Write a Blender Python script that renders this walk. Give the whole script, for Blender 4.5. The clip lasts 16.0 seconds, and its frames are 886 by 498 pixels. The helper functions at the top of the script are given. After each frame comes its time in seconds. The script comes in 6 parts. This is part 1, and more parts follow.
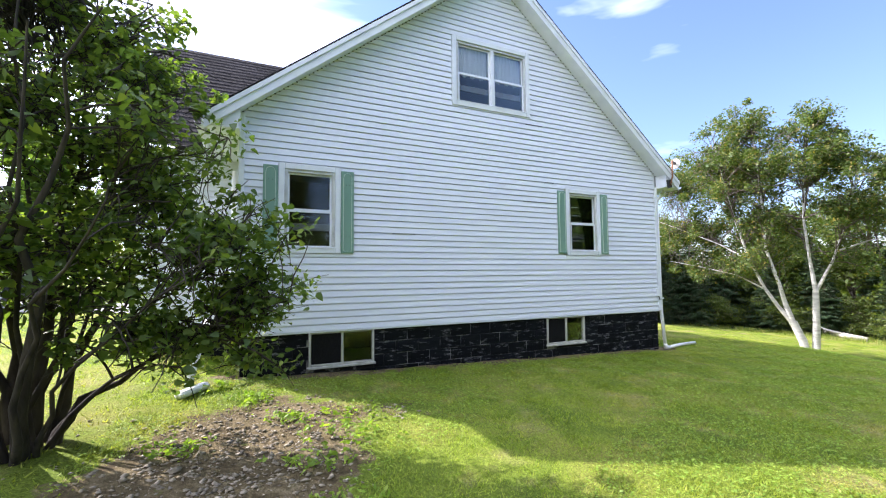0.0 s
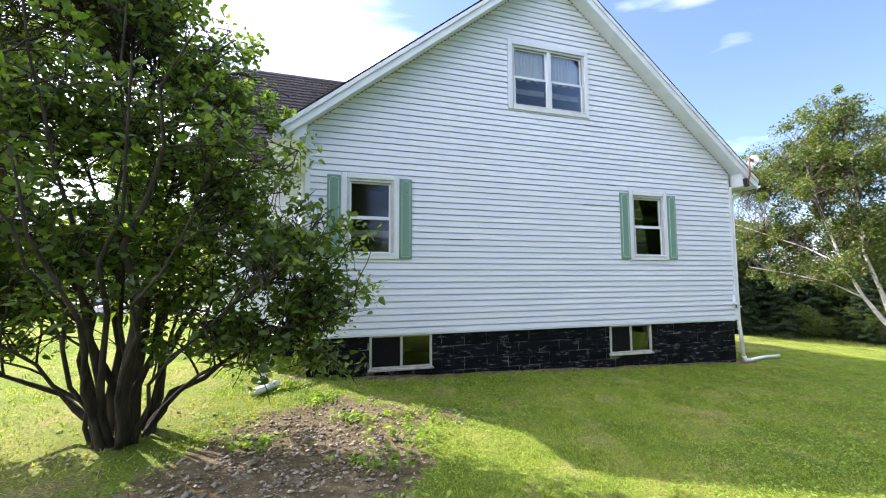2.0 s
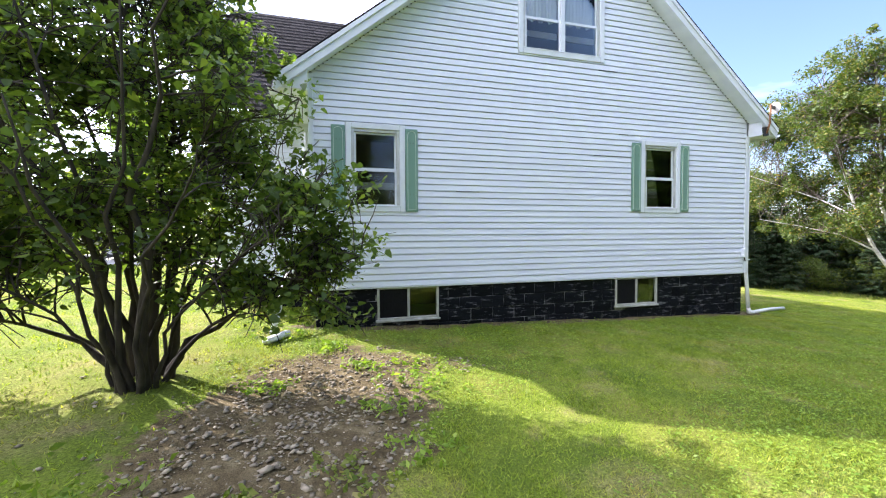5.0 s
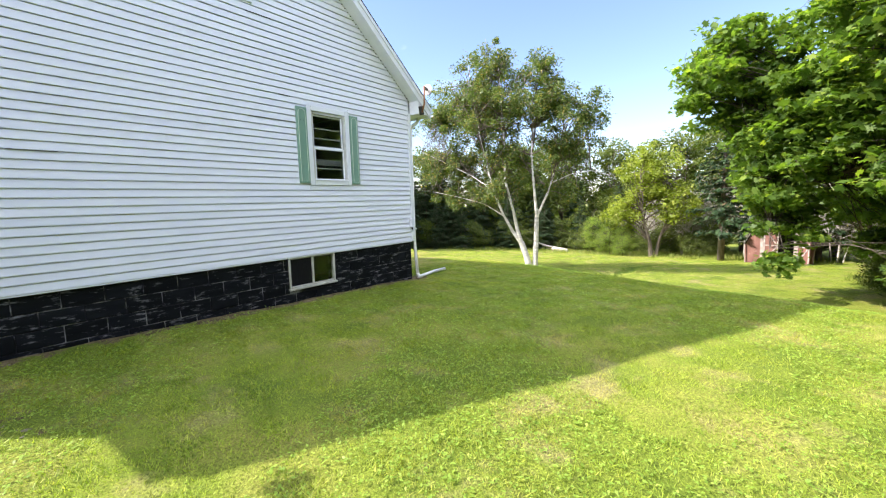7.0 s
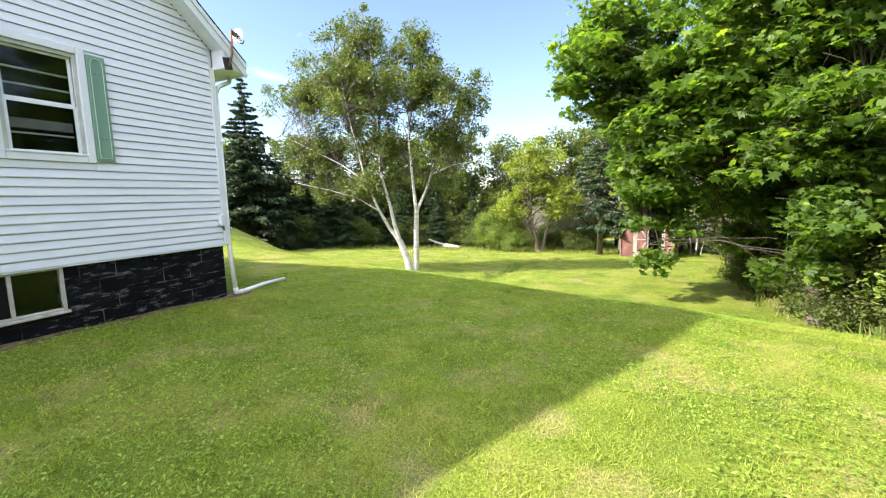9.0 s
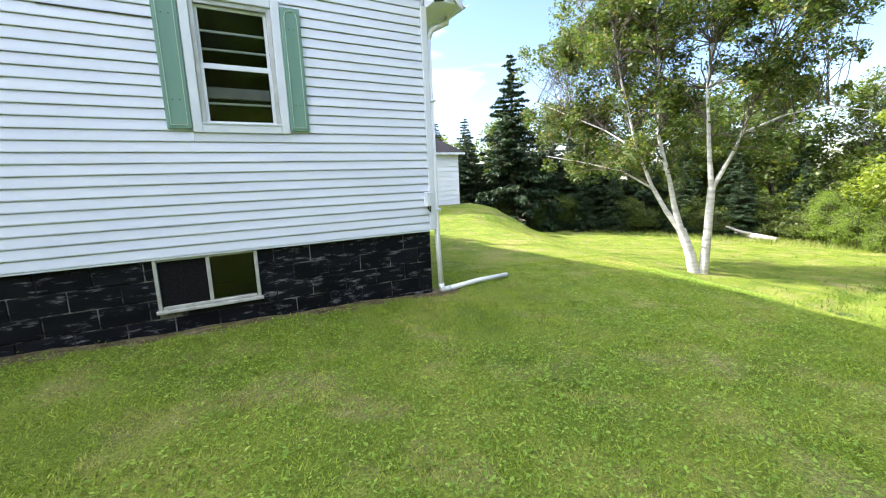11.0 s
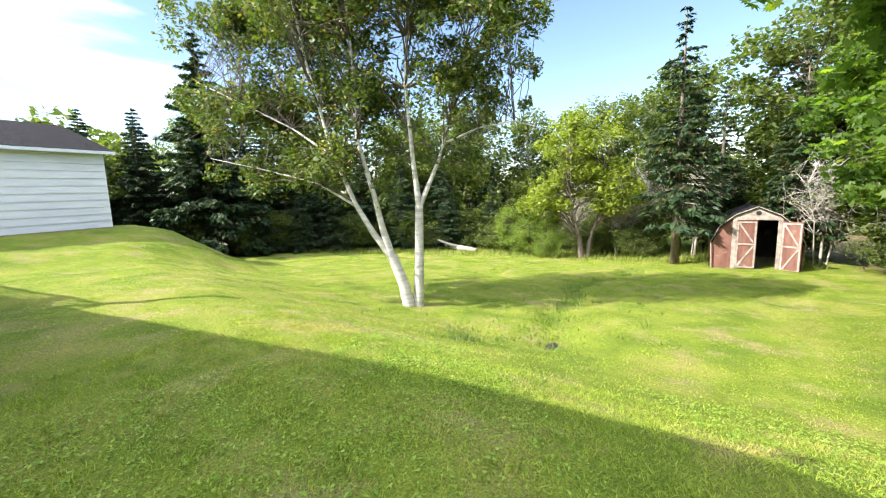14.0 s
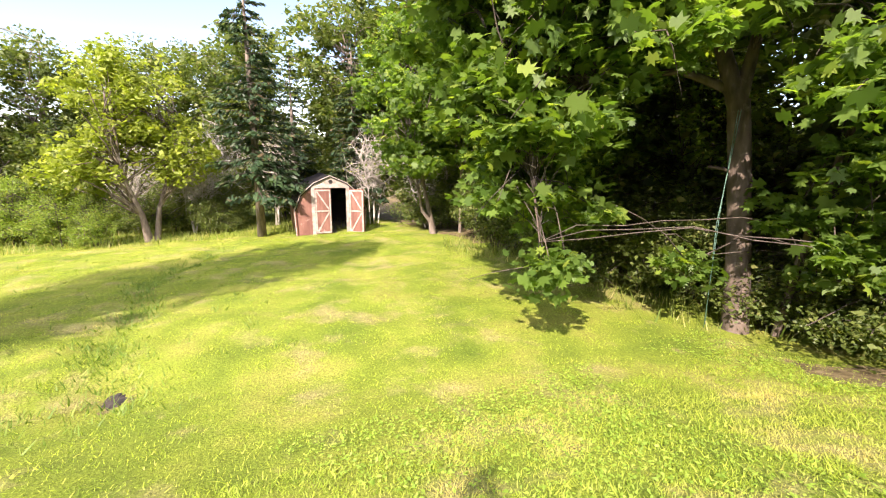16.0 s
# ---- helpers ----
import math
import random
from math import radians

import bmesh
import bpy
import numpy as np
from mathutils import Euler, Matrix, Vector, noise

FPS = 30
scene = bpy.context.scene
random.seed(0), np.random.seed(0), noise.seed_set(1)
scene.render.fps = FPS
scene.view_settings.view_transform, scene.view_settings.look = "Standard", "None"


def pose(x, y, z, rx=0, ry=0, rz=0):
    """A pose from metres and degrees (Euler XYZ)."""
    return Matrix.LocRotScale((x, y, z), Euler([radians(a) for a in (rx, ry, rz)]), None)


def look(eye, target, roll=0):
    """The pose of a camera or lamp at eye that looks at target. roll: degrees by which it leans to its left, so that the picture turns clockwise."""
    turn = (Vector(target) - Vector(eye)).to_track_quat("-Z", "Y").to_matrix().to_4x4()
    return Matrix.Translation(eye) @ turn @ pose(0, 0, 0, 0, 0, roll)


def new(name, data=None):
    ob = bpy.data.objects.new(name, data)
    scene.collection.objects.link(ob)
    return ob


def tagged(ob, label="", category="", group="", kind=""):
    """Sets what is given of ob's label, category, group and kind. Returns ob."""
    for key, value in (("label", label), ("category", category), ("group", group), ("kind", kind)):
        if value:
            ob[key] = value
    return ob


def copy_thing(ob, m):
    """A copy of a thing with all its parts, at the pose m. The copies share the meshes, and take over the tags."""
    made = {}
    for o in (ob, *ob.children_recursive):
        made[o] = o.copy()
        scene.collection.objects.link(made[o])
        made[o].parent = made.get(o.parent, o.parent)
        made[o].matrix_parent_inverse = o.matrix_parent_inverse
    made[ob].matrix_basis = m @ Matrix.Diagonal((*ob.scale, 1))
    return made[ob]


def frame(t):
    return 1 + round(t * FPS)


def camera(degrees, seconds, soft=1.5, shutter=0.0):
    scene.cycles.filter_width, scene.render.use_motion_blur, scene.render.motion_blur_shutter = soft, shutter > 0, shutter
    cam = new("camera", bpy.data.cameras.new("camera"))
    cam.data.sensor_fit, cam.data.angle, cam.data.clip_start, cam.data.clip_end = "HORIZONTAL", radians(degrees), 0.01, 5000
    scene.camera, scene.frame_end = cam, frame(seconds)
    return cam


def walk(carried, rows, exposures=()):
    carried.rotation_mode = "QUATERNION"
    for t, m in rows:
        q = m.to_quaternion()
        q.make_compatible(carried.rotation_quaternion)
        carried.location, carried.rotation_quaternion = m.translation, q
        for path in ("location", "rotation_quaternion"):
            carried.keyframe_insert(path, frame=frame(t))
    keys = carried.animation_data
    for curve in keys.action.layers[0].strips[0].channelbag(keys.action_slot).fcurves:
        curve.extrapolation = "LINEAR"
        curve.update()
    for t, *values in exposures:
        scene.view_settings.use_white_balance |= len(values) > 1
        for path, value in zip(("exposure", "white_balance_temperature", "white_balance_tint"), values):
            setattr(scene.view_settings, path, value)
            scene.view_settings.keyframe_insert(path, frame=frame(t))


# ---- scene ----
cam = camera(93.8, 16.0, soft=1.15)
PATH = [
    (0, (-8.369, -6.539, 1.585), (-7.54, -4.723, 1.709), -0.5),
    (0.5, (-8.366, -6.547, 1.596), (-7.559, -4.724, 1.746), -0.4),
    (1, (-8.374, -6.539, 1.594), (-7.616, -4.697, 1.77), -0.4),
    (1.5, (-8.392, -6.529, 1.604), (-7.715, -4.656, 1.786), -0.3),
    (2, (-8.42, -6.522, 1.581), (-7.833, -4.616, 1.734), -0.3),
    (2.5, (-8.423, -6.511, 1.564), (-7.891, -4.586, 1.674), -0.2),
    (3, (-8.396, -6.517, 1.553), (-7.883, -4.585, 1.625), -0.1),
    (5.3, (-8.41, -6.485, 1.579), (-7.831, -4.573, 1.484), -0.6),
    (5.5, (-8.346, -6.467, 1.56), (-7.719, -4.571, 1.45), -0.9),
    (6, (-8.078, -6.332, 1.543), (-7.227, -4.529, 1.384), -1.2),
    (6.5, (-7.622, -6.179, 1.595), (-6.416, -4.596, 1.396), -1.5),
    (7, (-7.072, -6.199, 1.603), (-5.49, -4.997, 1.377), -1.6),
    (7.5, (-6.52, -6.244, 1.593), (-4.63, -5.649, 1.322), -0.7),
    (8, (-5.993, -6.327, 1.58), (-4.018, -6.211, 1.291), 0.0),
    (8.5, (-5.387, -6.291, 1.541), (-3.423, -6.054, 1.248), 0.3),
    (9, (-4.809, -6.056, 1.467), (-2.996, -5.249, 1.213), -1.2),
    (9.5, (-4.254, -5.847, 1.394), (-2.738, -4.565, 1.145), -1.8),
    (10, (-3.716, -5.58, 1.335), (-2.318, -4.178, 1.053), -1.1),
    (10.2, (-3.477, -5.425, 1.343), (-2.141, -3.966, 1.048), -1.6),
    (12.3, (-1.551, -4.121, 1.335), (-0.997, -2.221, 1.044), -1.7),
    (12.5, (-1.348, -3.992, 1.335), (-0.705, -2.118, 1.055), -1.3),
    (13, (-0.765, -3.768, 1.334), (0.121, -1.986, 1.137), -2.6),
    (13.5, (-0.13, -3.573, 1.313), (1.221, -2.117, 1.081), -1.7),
    (14, (0.449, -3.437, 1.3), (2.241, -2.596, 1.013), -1.6),
    (14.5, (0.99, -3.401, 1.268), (2.952, -3.19, 0.939), 0.5),
    (15, (1.349, -3.327, 1.249), (3.27, -3.767, 0.912), 0.9),
    (15.5, (1.714, -3.423, 1.215), (3.418, -4.378, 0.786), 0.6),
    (16, (2.137, -3.327, 1.206), (3.84, -4.279, 0.765), 0.9),
]
walk(cam, [(t, look(eye, target, roll)) for t, eye, target, roll in PATH], [(0, 1.65, 5900, 22), (3.0, 1.65, 5950, 23), (6.0, 1.8, 6050, 21), (8.0, 1.65, 6350, 19), (10.0, 1.88, 6100, 16), (12.5, 1.90, 5950, 20), (14.0, 1.68, 6250, 12), (15.0, 1.78, 6750, 24), (16.0, 1.95, 6850, 27)])

# ---------------------------------------------------------------- world and sun
SUN_TO = Vector((-0.77, 0.90, 1.0)).normalized()
world = bpy.data.worlds.new("sky")
scene.world = world
world.use_nodes = True
wn, wl = world.node_tree.nodes, world.node_tree.links
wn.clear()
sky = wn.new("ShaderNodeTexSky")
sky.sky_type, sky.sun_disc = "NISHITA", False
sky.sun_elevation = math.asin(SUN_TO.z)
sky.sun_rotation = math.atan2(SUN_TO.x, SUN_TO.y)
sky.air_density, sky.dust_density, sky.ozone_density = 1.0, 0.6, 1.6
tc = wn.new("ShaderNodeTexCoord")
wmap = wn.new("ShaderNodeMapping")
wmap.inputs["Scale"].default_value = (0.7, 1.5, 3.6)
wmap.inputs["Rotation"].default_value = (0.0, 0.15, 0.5)
cloud = wn.new("ShaderNodeTexNoise")
cloud.inputs["Scale"].default_value, cloud.inputs["Detail"].default_value, cloud.inputs["Roughness"].default_value = 2.1, 5.0, 0.5
cloud.inputs["Distortion"].default_value = 0.25
toward = wn.new("ShaderNodeVectorMath")
toward.operation = "DOT_PRODUCT"
toward.inputs[1].default_value = (-0.80, 0.22, 0.45)
cover = wn.new("ShaderNodeMath")
cover.operation = "MULTIPLY_ADD"
cover.inputs[1].default_value = 0.46
ramp = wn.new("ShaderNodeValToRGB")
ramp.color_ramp.elements[0].position, ramp.color_ramp.elements[1].position = 0.45, 1.0
shade = wn.new("ShaderNodeMix")
shade.data_type = "RGBA"
shade.inputs["B"].default_value = (17.0, 17.4, 18.2, 1)
back = wn.new("ShaderNodeBackground")
back.inputs["Strength"].default_value = 0.098
wout = wn.new("ShaderNodeOutputWorld")
wl.new(tc.outputs["Generated"], wmap.inputs["Vector"])
wl.new(wmap.outputs["Vector"], cloud.inputs["Vector"])
wl.new(tc.outputs["Generated"], toward.inputs[0])
wl.new(toward.outputs["Value"], cover.inputs[0])
wl.new(cloud.outputs["Fac"], cover.inputs[2])
wl.new(cover.outputs[0], ramp.inputs["Fac"])
wl.new(ramp.outputs["Color"], shade.inputs["Factor"])
wl.new(sky.outputs["Color"], shade.inputs["A"])
wl.new(shade.outputs["Result"], back.inputs["Color"])
wl.new(back.outputs["Background"], wout.inputs["Surface"])
sun = new("sun", bpy.data.lights.new("sun", "SUN"))
sun.data.energy, sun.data.angle, sun.data.color = 4.1, radians(0.55), (1.0, 0.93, 0.80)
sun.matrix_world = look(SUN_TO * 60, (0, 0, 0))

# ---------------------------------------------------------------- materials


def material(name, a, b, scale=8.0, rough=0.6, metal=0.0, bump=0.0, fine=60.0, vary=0.0, island=False, low=0.35, high=0.65, stretch=(1, 1, 1), specular=0.5, dirt=None, dirt_scale=1.2, dirt_edge=0.58, streaked=False):
    """Two colours mixed by noise at two scales, an optional stain colour, grain and relief."""
    m = bpy.data.materials.new(name)
    m.use_nodes = True
    n, l = m.node_tree.nodes, m.node_tree.links
    p = n["Principled BSDF"]
    co = n.new("ShaderNodeTexCoord")
    mp = n.new("ShaderNodeMapping")
    mp.inputs["Scale"].default_value = stretch
    l.new(co.outputs["Object"], mp.inputs["Vector"])
    n1 = n.new("ShaderNodeTexNoise")
    n1.inputs["Scale"].default_value, n1.inputs["Detail"].default_value = scale, 5.0
    l.new(mp.outputs["Vector"], n1.inputs["Vector"])
    r = n.new("ShaderNodeValToRGB")
    r.color_ramp.elements[0].position, r.color_ramp.elements[1].position = low, high
    r.color_ramp.elements[0].color, r.color_ramp.elements[1].color = (*a, 1), (*b, 1)
    l.new(n1.outputs["Fac"], r.inputs["Fac"])
    out = r.outputs["Color"]
    n2 = n.new("ShaderNodeTexNoise")
    n2.inputs["Scale"].default_value, n2.inputs["Detail"].default_value = fine, 3.0
    l.new(mp.outputs["Vector"], n2.inputs["Vector"])
    if dirt:
        n3 = n.new("ShaderNodeTexNoise")
        n3.inputs["Scale"].default_value, n3.inputs["Detail"].default_value, n3.inputs["Roughness"].default_value = dirt_scale, 8.0, 0.7
        l.new((mp if streaked else co).outputs["Vector" if streaked else "Object"], n3.inputs["Vector"])
        r3 = n.new("ShaderNodeValToRGB")
        r3.color_ramp.elements[0].position, r3.color_ramp.elements[1].position = dirt_edge, dirt_edge + 0.12
        l.new(n3.outputs["Fac"], r3.inputs["Fac"])
        mx = n.new("ShaderNodeMix")
        mx.data_type = "RGBA"
        mx.inputs["B"].default_value = (*dirt, 1)
        l.new(r3.outputs["Color"], mx.inputs["Factor"])
        l.new(out, mx.inputs["A"])
        out = mx.outputs["Result"]
    if vary:
        hs = n.new("ShaderNodeHueSaturation")
        if island:
            src = n.new("ShaderNodeNewGeometry").outputs["Random Per Island"]
        else:
            src = n.new("ShaderNodeObjectInfo").outputs["Random"]
        mr = n.new("ShaderNodeMapRange")
        mr.inputs["To Min"].default_value, mr.inputs["To Max"].default_value = 1 - vary, 1 + vary
        l.new(src, mr.inputs["Value"])
        l.new(mr.outputs["Result"], hs.inputs["Value"])
        l.new(out, hs.inputs["Color"])
        out = hs.outputs["Color"]
    l.new(out, p.inputs["Base Color"])
    p.inputs["Roughness"].default_value, p.inputs["Metallic"].default_value = rough, metal
    p.inputs["Specular IOR Level"].default_value = specular
    if bump:
        bp = n.new("ShaderNodeBump")
        bp.inputs["Strength"].default_value, bp.inputs["Distance"].default_value = bump, 0.01
        l.new(n2.outputs["Fac"], bp.inputs["Height"])
        l.new(bp.outputs["Normal"], p.inputs["Normal"])
    return m


def leaf_material(name, a, b, warm, gloss=0.35, through_share=0.45, patches=None):
    """A leaf: reflects, lets light through, and varies from leaf to leaf."""
    m = bpy.data.materials.new(name)
    m.use_nodes = True
    n, l = m.node_tree.nodes, m.node_tree.links
    p = n["Principled BSDF"]
    geo = n.new("ShaderNodeNewGeometry")
    r = n.new("ShaderNodeValToRGB")
    r.color_ramp.elements[0].color, r.color_ramp.elements[1].color = (*a, 1), (*b, 1)
    r.color_ramp.elements[1].position = 0.85
    e = r.color_ramp.elements.new(0.97)
    e.color = (*warm, 1)
    l.new(geo.outputs["Random Per Island"], r.inputs["Fac"])
    tone = r.outputs["Color"]
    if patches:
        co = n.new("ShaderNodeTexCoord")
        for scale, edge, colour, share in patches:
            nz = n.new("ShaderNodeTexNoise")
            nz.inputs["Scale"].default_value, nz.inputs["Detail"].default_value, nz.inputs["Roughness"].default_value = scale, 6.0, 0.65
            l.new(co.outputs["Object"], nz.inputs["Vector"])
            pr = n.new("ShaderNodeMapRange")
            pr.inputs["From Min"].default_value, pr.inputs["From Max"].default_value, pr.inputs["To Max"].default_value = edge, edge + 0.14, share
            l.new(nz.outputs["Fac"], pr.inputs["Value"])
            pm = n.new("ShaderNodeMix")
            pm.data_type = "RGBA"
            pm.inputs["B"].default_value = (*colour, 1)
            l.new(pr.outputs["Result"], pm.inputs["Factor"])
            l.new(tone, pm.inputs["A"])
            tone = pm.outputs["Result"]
    l.new(tone, p.inputs["Base Color"])
    p.inputs["Roughness"].default_value, p.inputs["Specular IOR Level"].default_value = 0.5, gloss
    t = n.new("ShaderNodeBsdfTranslucent")
    g = n.new("ShaderNodeMix")
    g.data_type, g.blend_type = "RGBA", "MULTIPLY"
    g.inputs["Factor"].default_value = 1.0
    g.inputs["B"].default_value = (1.5, 1.6, 0.5, 1)
    l.new(tone, g.inputs["A"])
    l.new(g.outputs["Result"], t.inputs["Color"])
    mix = n.new("ShaderNodeMixShader")
    mix.inputs["Fac"].default_value = through_share
    l.new(p.outputs["BSDF"], mix.inputs[1])
    l.new(t.outputs["BSDF"], mix.inputs[2])
    l.new(mix.outputs["Shader"], n["Material Output"].inputs["Surface"])
    return m


def glass_material(name, tint=(0.9, 0.93, 0.93)):
    m = bpy.data.materials.new(name)
    m.use_nodes = True
    n, l = m.node_tree.nodes, m.node_tree.links
    n.remove(n["Principled BSDF"])
    g = n.new("ShaderNodeBsdfGlossy")
    g.inputs["Roughness"].default_value = 0.02
    t = n.new("ShaderNodeBsdfTransparent")
    t.inputs["Color"].default_value = (*tint, 1)
    f = n.new("ShaderNodeFresnel")
    f.inputs["IOR"].default_value = 1.45
    mix = n.new("ShaderNodeMixShader")
    l.new(f.outputs["Fac"], mix.inputs["Fac"])
    l.new(t.outputs["BSDF"], mix.inputs[1])
    l.new(g.outputs["BSDF"], mix.inputs[2])
    l.new(mix.outputs["Shader"], n["Material Output"].inputs["Surface"])
    return m


SIDING = material("white_vinyl", (0.70, 0.735, 0.82), (0.76, 0.79, 0.86), 3.0, 0.45, bump=0.06, fine=90, stretch=(0.3, 1, 3), vary=0.025, dirt=(0.62, 0.64, 0.68), dirt_scale=2.2, dirt_edge=0.66)
TRIM = material("white_trim", (0.70, 0.73, 0.78), (0.77, 0.80, 0.84), 4.0, 0.45, bump=0.05, dirt=(0.55, 0.55, 0.53), dirt_scale=5.0, dirt_edge=0.68)
SHUTTER = material("green_shutter_paint", (0.155, 0.285, 0.22), (0.19, 0.33, 0.26), 5.0, 0.5, bump=0.12, fine=120, stretch=(1, 1, 0.15), dirt=(0.12, 0.24, 0.17), dirt_scale=3.0, dirt_edge=0.64)
SHUTTER_LINE = material("pale_green_paint", (0.58, 0.68, 0.58), (0.66, 0.74, 0.64), 14.0, 0.5)
SCREW_GAP = material("dark_screw_and_gap", (0.03, 0.03, 0.03), (0.06, 0.06, 0.06), 20, 0.6)
BLOCK = material("black_tarred_block", (0.003, 0.004, 0.006), (0.008, 0.009, 0.012), 6.0, 0.65, bump=0.6, fine=70, vary=0.25, specular=0.12, stretch=(0.5, 1, 1.9), dirt=(0.18, 0.18, 0.185), dirt_scale=10.0, dirt_edge=0.56, streaked=True)
MORTAR = material("worn_mortar", (0.012, 0.012, 0.016), (0.02, 0.02, 0.024), 8, 0.8, bump=0.6, specular=0.2, dirt=(0.27, 0.265, 0.26), dirt_scale=3.4, dirt_edge=0.485)
SHINGLE = material("asphalt_shingle", (0.007, 0.0065, 0.008), (0.022, 0.020, 0.022), 14.0, 0.95, specular=0.15, bump=0.7, fine=220, vary=0.3, stretch=(0.5, 1, 1))
# near-black tone that puts the shade of unlit interiors into the colour
SHADE_TONE = material("interior_shade_tone", (0.035, 0.033, 0.03), (0.05, 0.047, 0.044), 2.0, 0.9)
GLASS = glass_material("window_glass")
# grey that puts the dimness of the room into the inner rails
INNER = material("shade_toned_inner_frame", (0.16, 0.16, 0.155), (0.23, 0.23, 0.22), 6, 0.7)
CURTAIN = material("sheer_curtain", (0.62, 0.64, 0.68), (0.75, 0.77, 0.80), 12, 0.8, stretch=(4, 1, 0.3))
ALU = material("aluminium_frame", (0.48, 0.48, 0.46), (0.62, 0.62, 0.60), 7, 0.45, metal=0.3, bump=0.05)
CREAM = material("weathered_cream_frame", (0.36, 0.355, 0.31), (0.52, 0.515, 0.46), 9, 0.6, bump=0.15, dirt=(0.30, 0.28, 0.22), dirt_scale=6.0)
PIPE = material("white_pipe", (0.76, 0.77, 0.75), (0.84, 0.84, 0.82), 5, 0.4, dirt=(0.55, 0.54, 0.48), dirt_scale=5.0, dirt_edge=0.65)
BLACKMETAL = material("black_metal", (0.012, 0.012, 0.013), (0.03, 0.03, 0.03), 20, 0.45)
RUST = material("rusty_steel", (0.16, 0.07, 0.03), (0.28, 0.14, 0.07), 15, 0.8, bump=0.3)
DISH = material("pale_dish_paint", (0.60, 0.57, 0.55), (0.72, 0.68, 0.66), 10, 0.4)
WOODGREY = material("weathered_grey_wood", (0.10, 0.10, 0.095), (0.20, 0.20, 0.185), 9, 0.8, bump=0.4, stretch=(1, 1, 0.12))
LATTICE = material("grey_white_lattice", (0.58, 0.60, 0.60), (0.74, 0.75, 0.75), 8, 0.7, dirt=(0.20, 0.22, 0.18), dirt_scale=3.0, dirt_edge=0.6)
REDFABRIC = material("red_cushion", (0.26, 0.02, 0.025), (0.38, 0.035, 0.04), 8, 0.85)
REDPAINT = material("faded_red_shed_paint", (0.122, 0.048, 0.035), (0.209, 0.100, 0.075), 5.0, 0.8, bump=0.3, stretch=(1, 1, 0.3), dirt=(0.34, 0.24, 0.20), dirt_scale=3.0, dirt_edge=0.58)
# flaking white paint, darkened to carry the shade of the trees
SHEDWHITE = material("flaking_white_shed_trim_shaded", (0.22, 0.18, 0.155), (0.38, 0.33, 0.29), 8.0, 0.75, bump=0.3, dirt=(0.24, 0.13, 0.10), dirt_scale=5.0, dirt_edge=0.57)
GARAGEBOARD = material("white_painted_board", (0.70, 0.71, 0.75), (0.80, 0.80, 0.83), 4, 0.6, stretch=(0.3, 1, 2), vary=0.03, dirt=(0.40, 0.39, 0.38), dirt_scale=5, dirt_edge=0.68)
BARK_DARK = material("dark_rough_bark", (0.035, 0.026, 0.020), (0.10, 0.080, 0.062), 14, 0.9, bump=0.9, fine=40, stretch=(1, 1, 0.3))
BARK_LILAC = material("dark_lilac_bark", (0.018, 0.014, 0.011), (0.060, 0.047, 0.036), 14, 0.9, bump=0.9, fine=40, stretch=(1, 1, 0.3))
BARK_MAPLE = material("brown_maple_bark", (0.05, 0.036, 0.027), (0.13, 0.098, 0.076), 9, 0.9, bump=0.7, fine=35, stretch=(1, 1, 0.3), dirt=(0.17, 0.145, 0.12), dirt_scale=4)
BARK_GREY = material("grey_brown_bark", (0.09, 0.068, 0.052), (0.19, 0.155, 0.125), 9, 0.9, bump=0.7, fine=35, stretch=(1, 1, 0.3), dirt=(0.24, 0.215, 0.185), dirt_scale=4)
BARK_BIRCH = material("white_birch_bark", (0.36, 0.34, 0.31), (0.60, 0.57, 0.53), 5, 0.65, bump=0.3, stretch=(0.5, 0.5, 3), dirt=(0.07, 0.06, 0.05), dirt_scale=4.5, dirt_edge=0.61)
DEADWOOD = material("bleached_dead_wood", (0.30, 0.27, 0.23), (0.50, 0.46, 0.41), 10, 0.85, bump=0.3, stretch=(1, 1, 0.3))
LILAC_LEAF = leaf_material("lilac_leaf", (0.058, 0.102, 0.024), (0.130, 0.195, 0.044), (0.22, 0.28, 0.05), gloss=0.5, through_share=0.5)
BIRCH_LEAF = leaf_material("birch_leaf", (0.055, 0.095, 0.024), (0.130, 0.175, 0.042), (0.30, 0.24, 0.07), through_share=0.32)
MAPLE_LEAF = leaf_material("maple_leaf", (0.064, 0.122, 0.023), (0.134, 0.214, 0.038), (0.24, 0.31, 0.05), through_share=0.58)
APPLE_LEAF = leaf_material("yellow_green_leaf", (0.150, 0.195, 0.025), (0.240, 0.290, 0.042), (0.30, 0.32, 0.06))
WOODS_LEAF = leaf_material("woodland_leaf", (0.060, 0.095, 0.022), (0.125, 0.160, 0.038), (0.18, 0.19, 0.06))
SHRUB_LEAF = leaf_material("shrub_leaf", (0.110, 0.180, 0.026), (0.220, 0.305, 0.050), (0.28, 0.29, 0.06))
NEEDLE = leaf_material("spruce_needle", (0.020, 0.048, 0.020), (0.046, 0.082, 0.030), (0.10, 0.075, 0.04), through_share=0.2)
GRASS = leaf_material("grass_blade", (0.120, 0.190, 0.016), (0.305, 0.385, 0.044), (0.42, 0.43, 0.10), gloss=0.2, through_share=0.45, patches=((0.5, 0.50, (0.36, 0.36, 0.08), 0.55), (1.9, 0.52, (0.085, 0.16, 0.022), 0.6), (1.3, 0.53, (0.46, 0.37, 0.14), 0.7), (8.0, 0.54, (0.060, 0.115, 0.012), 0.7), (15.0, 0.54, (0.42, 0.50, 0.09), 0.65)))
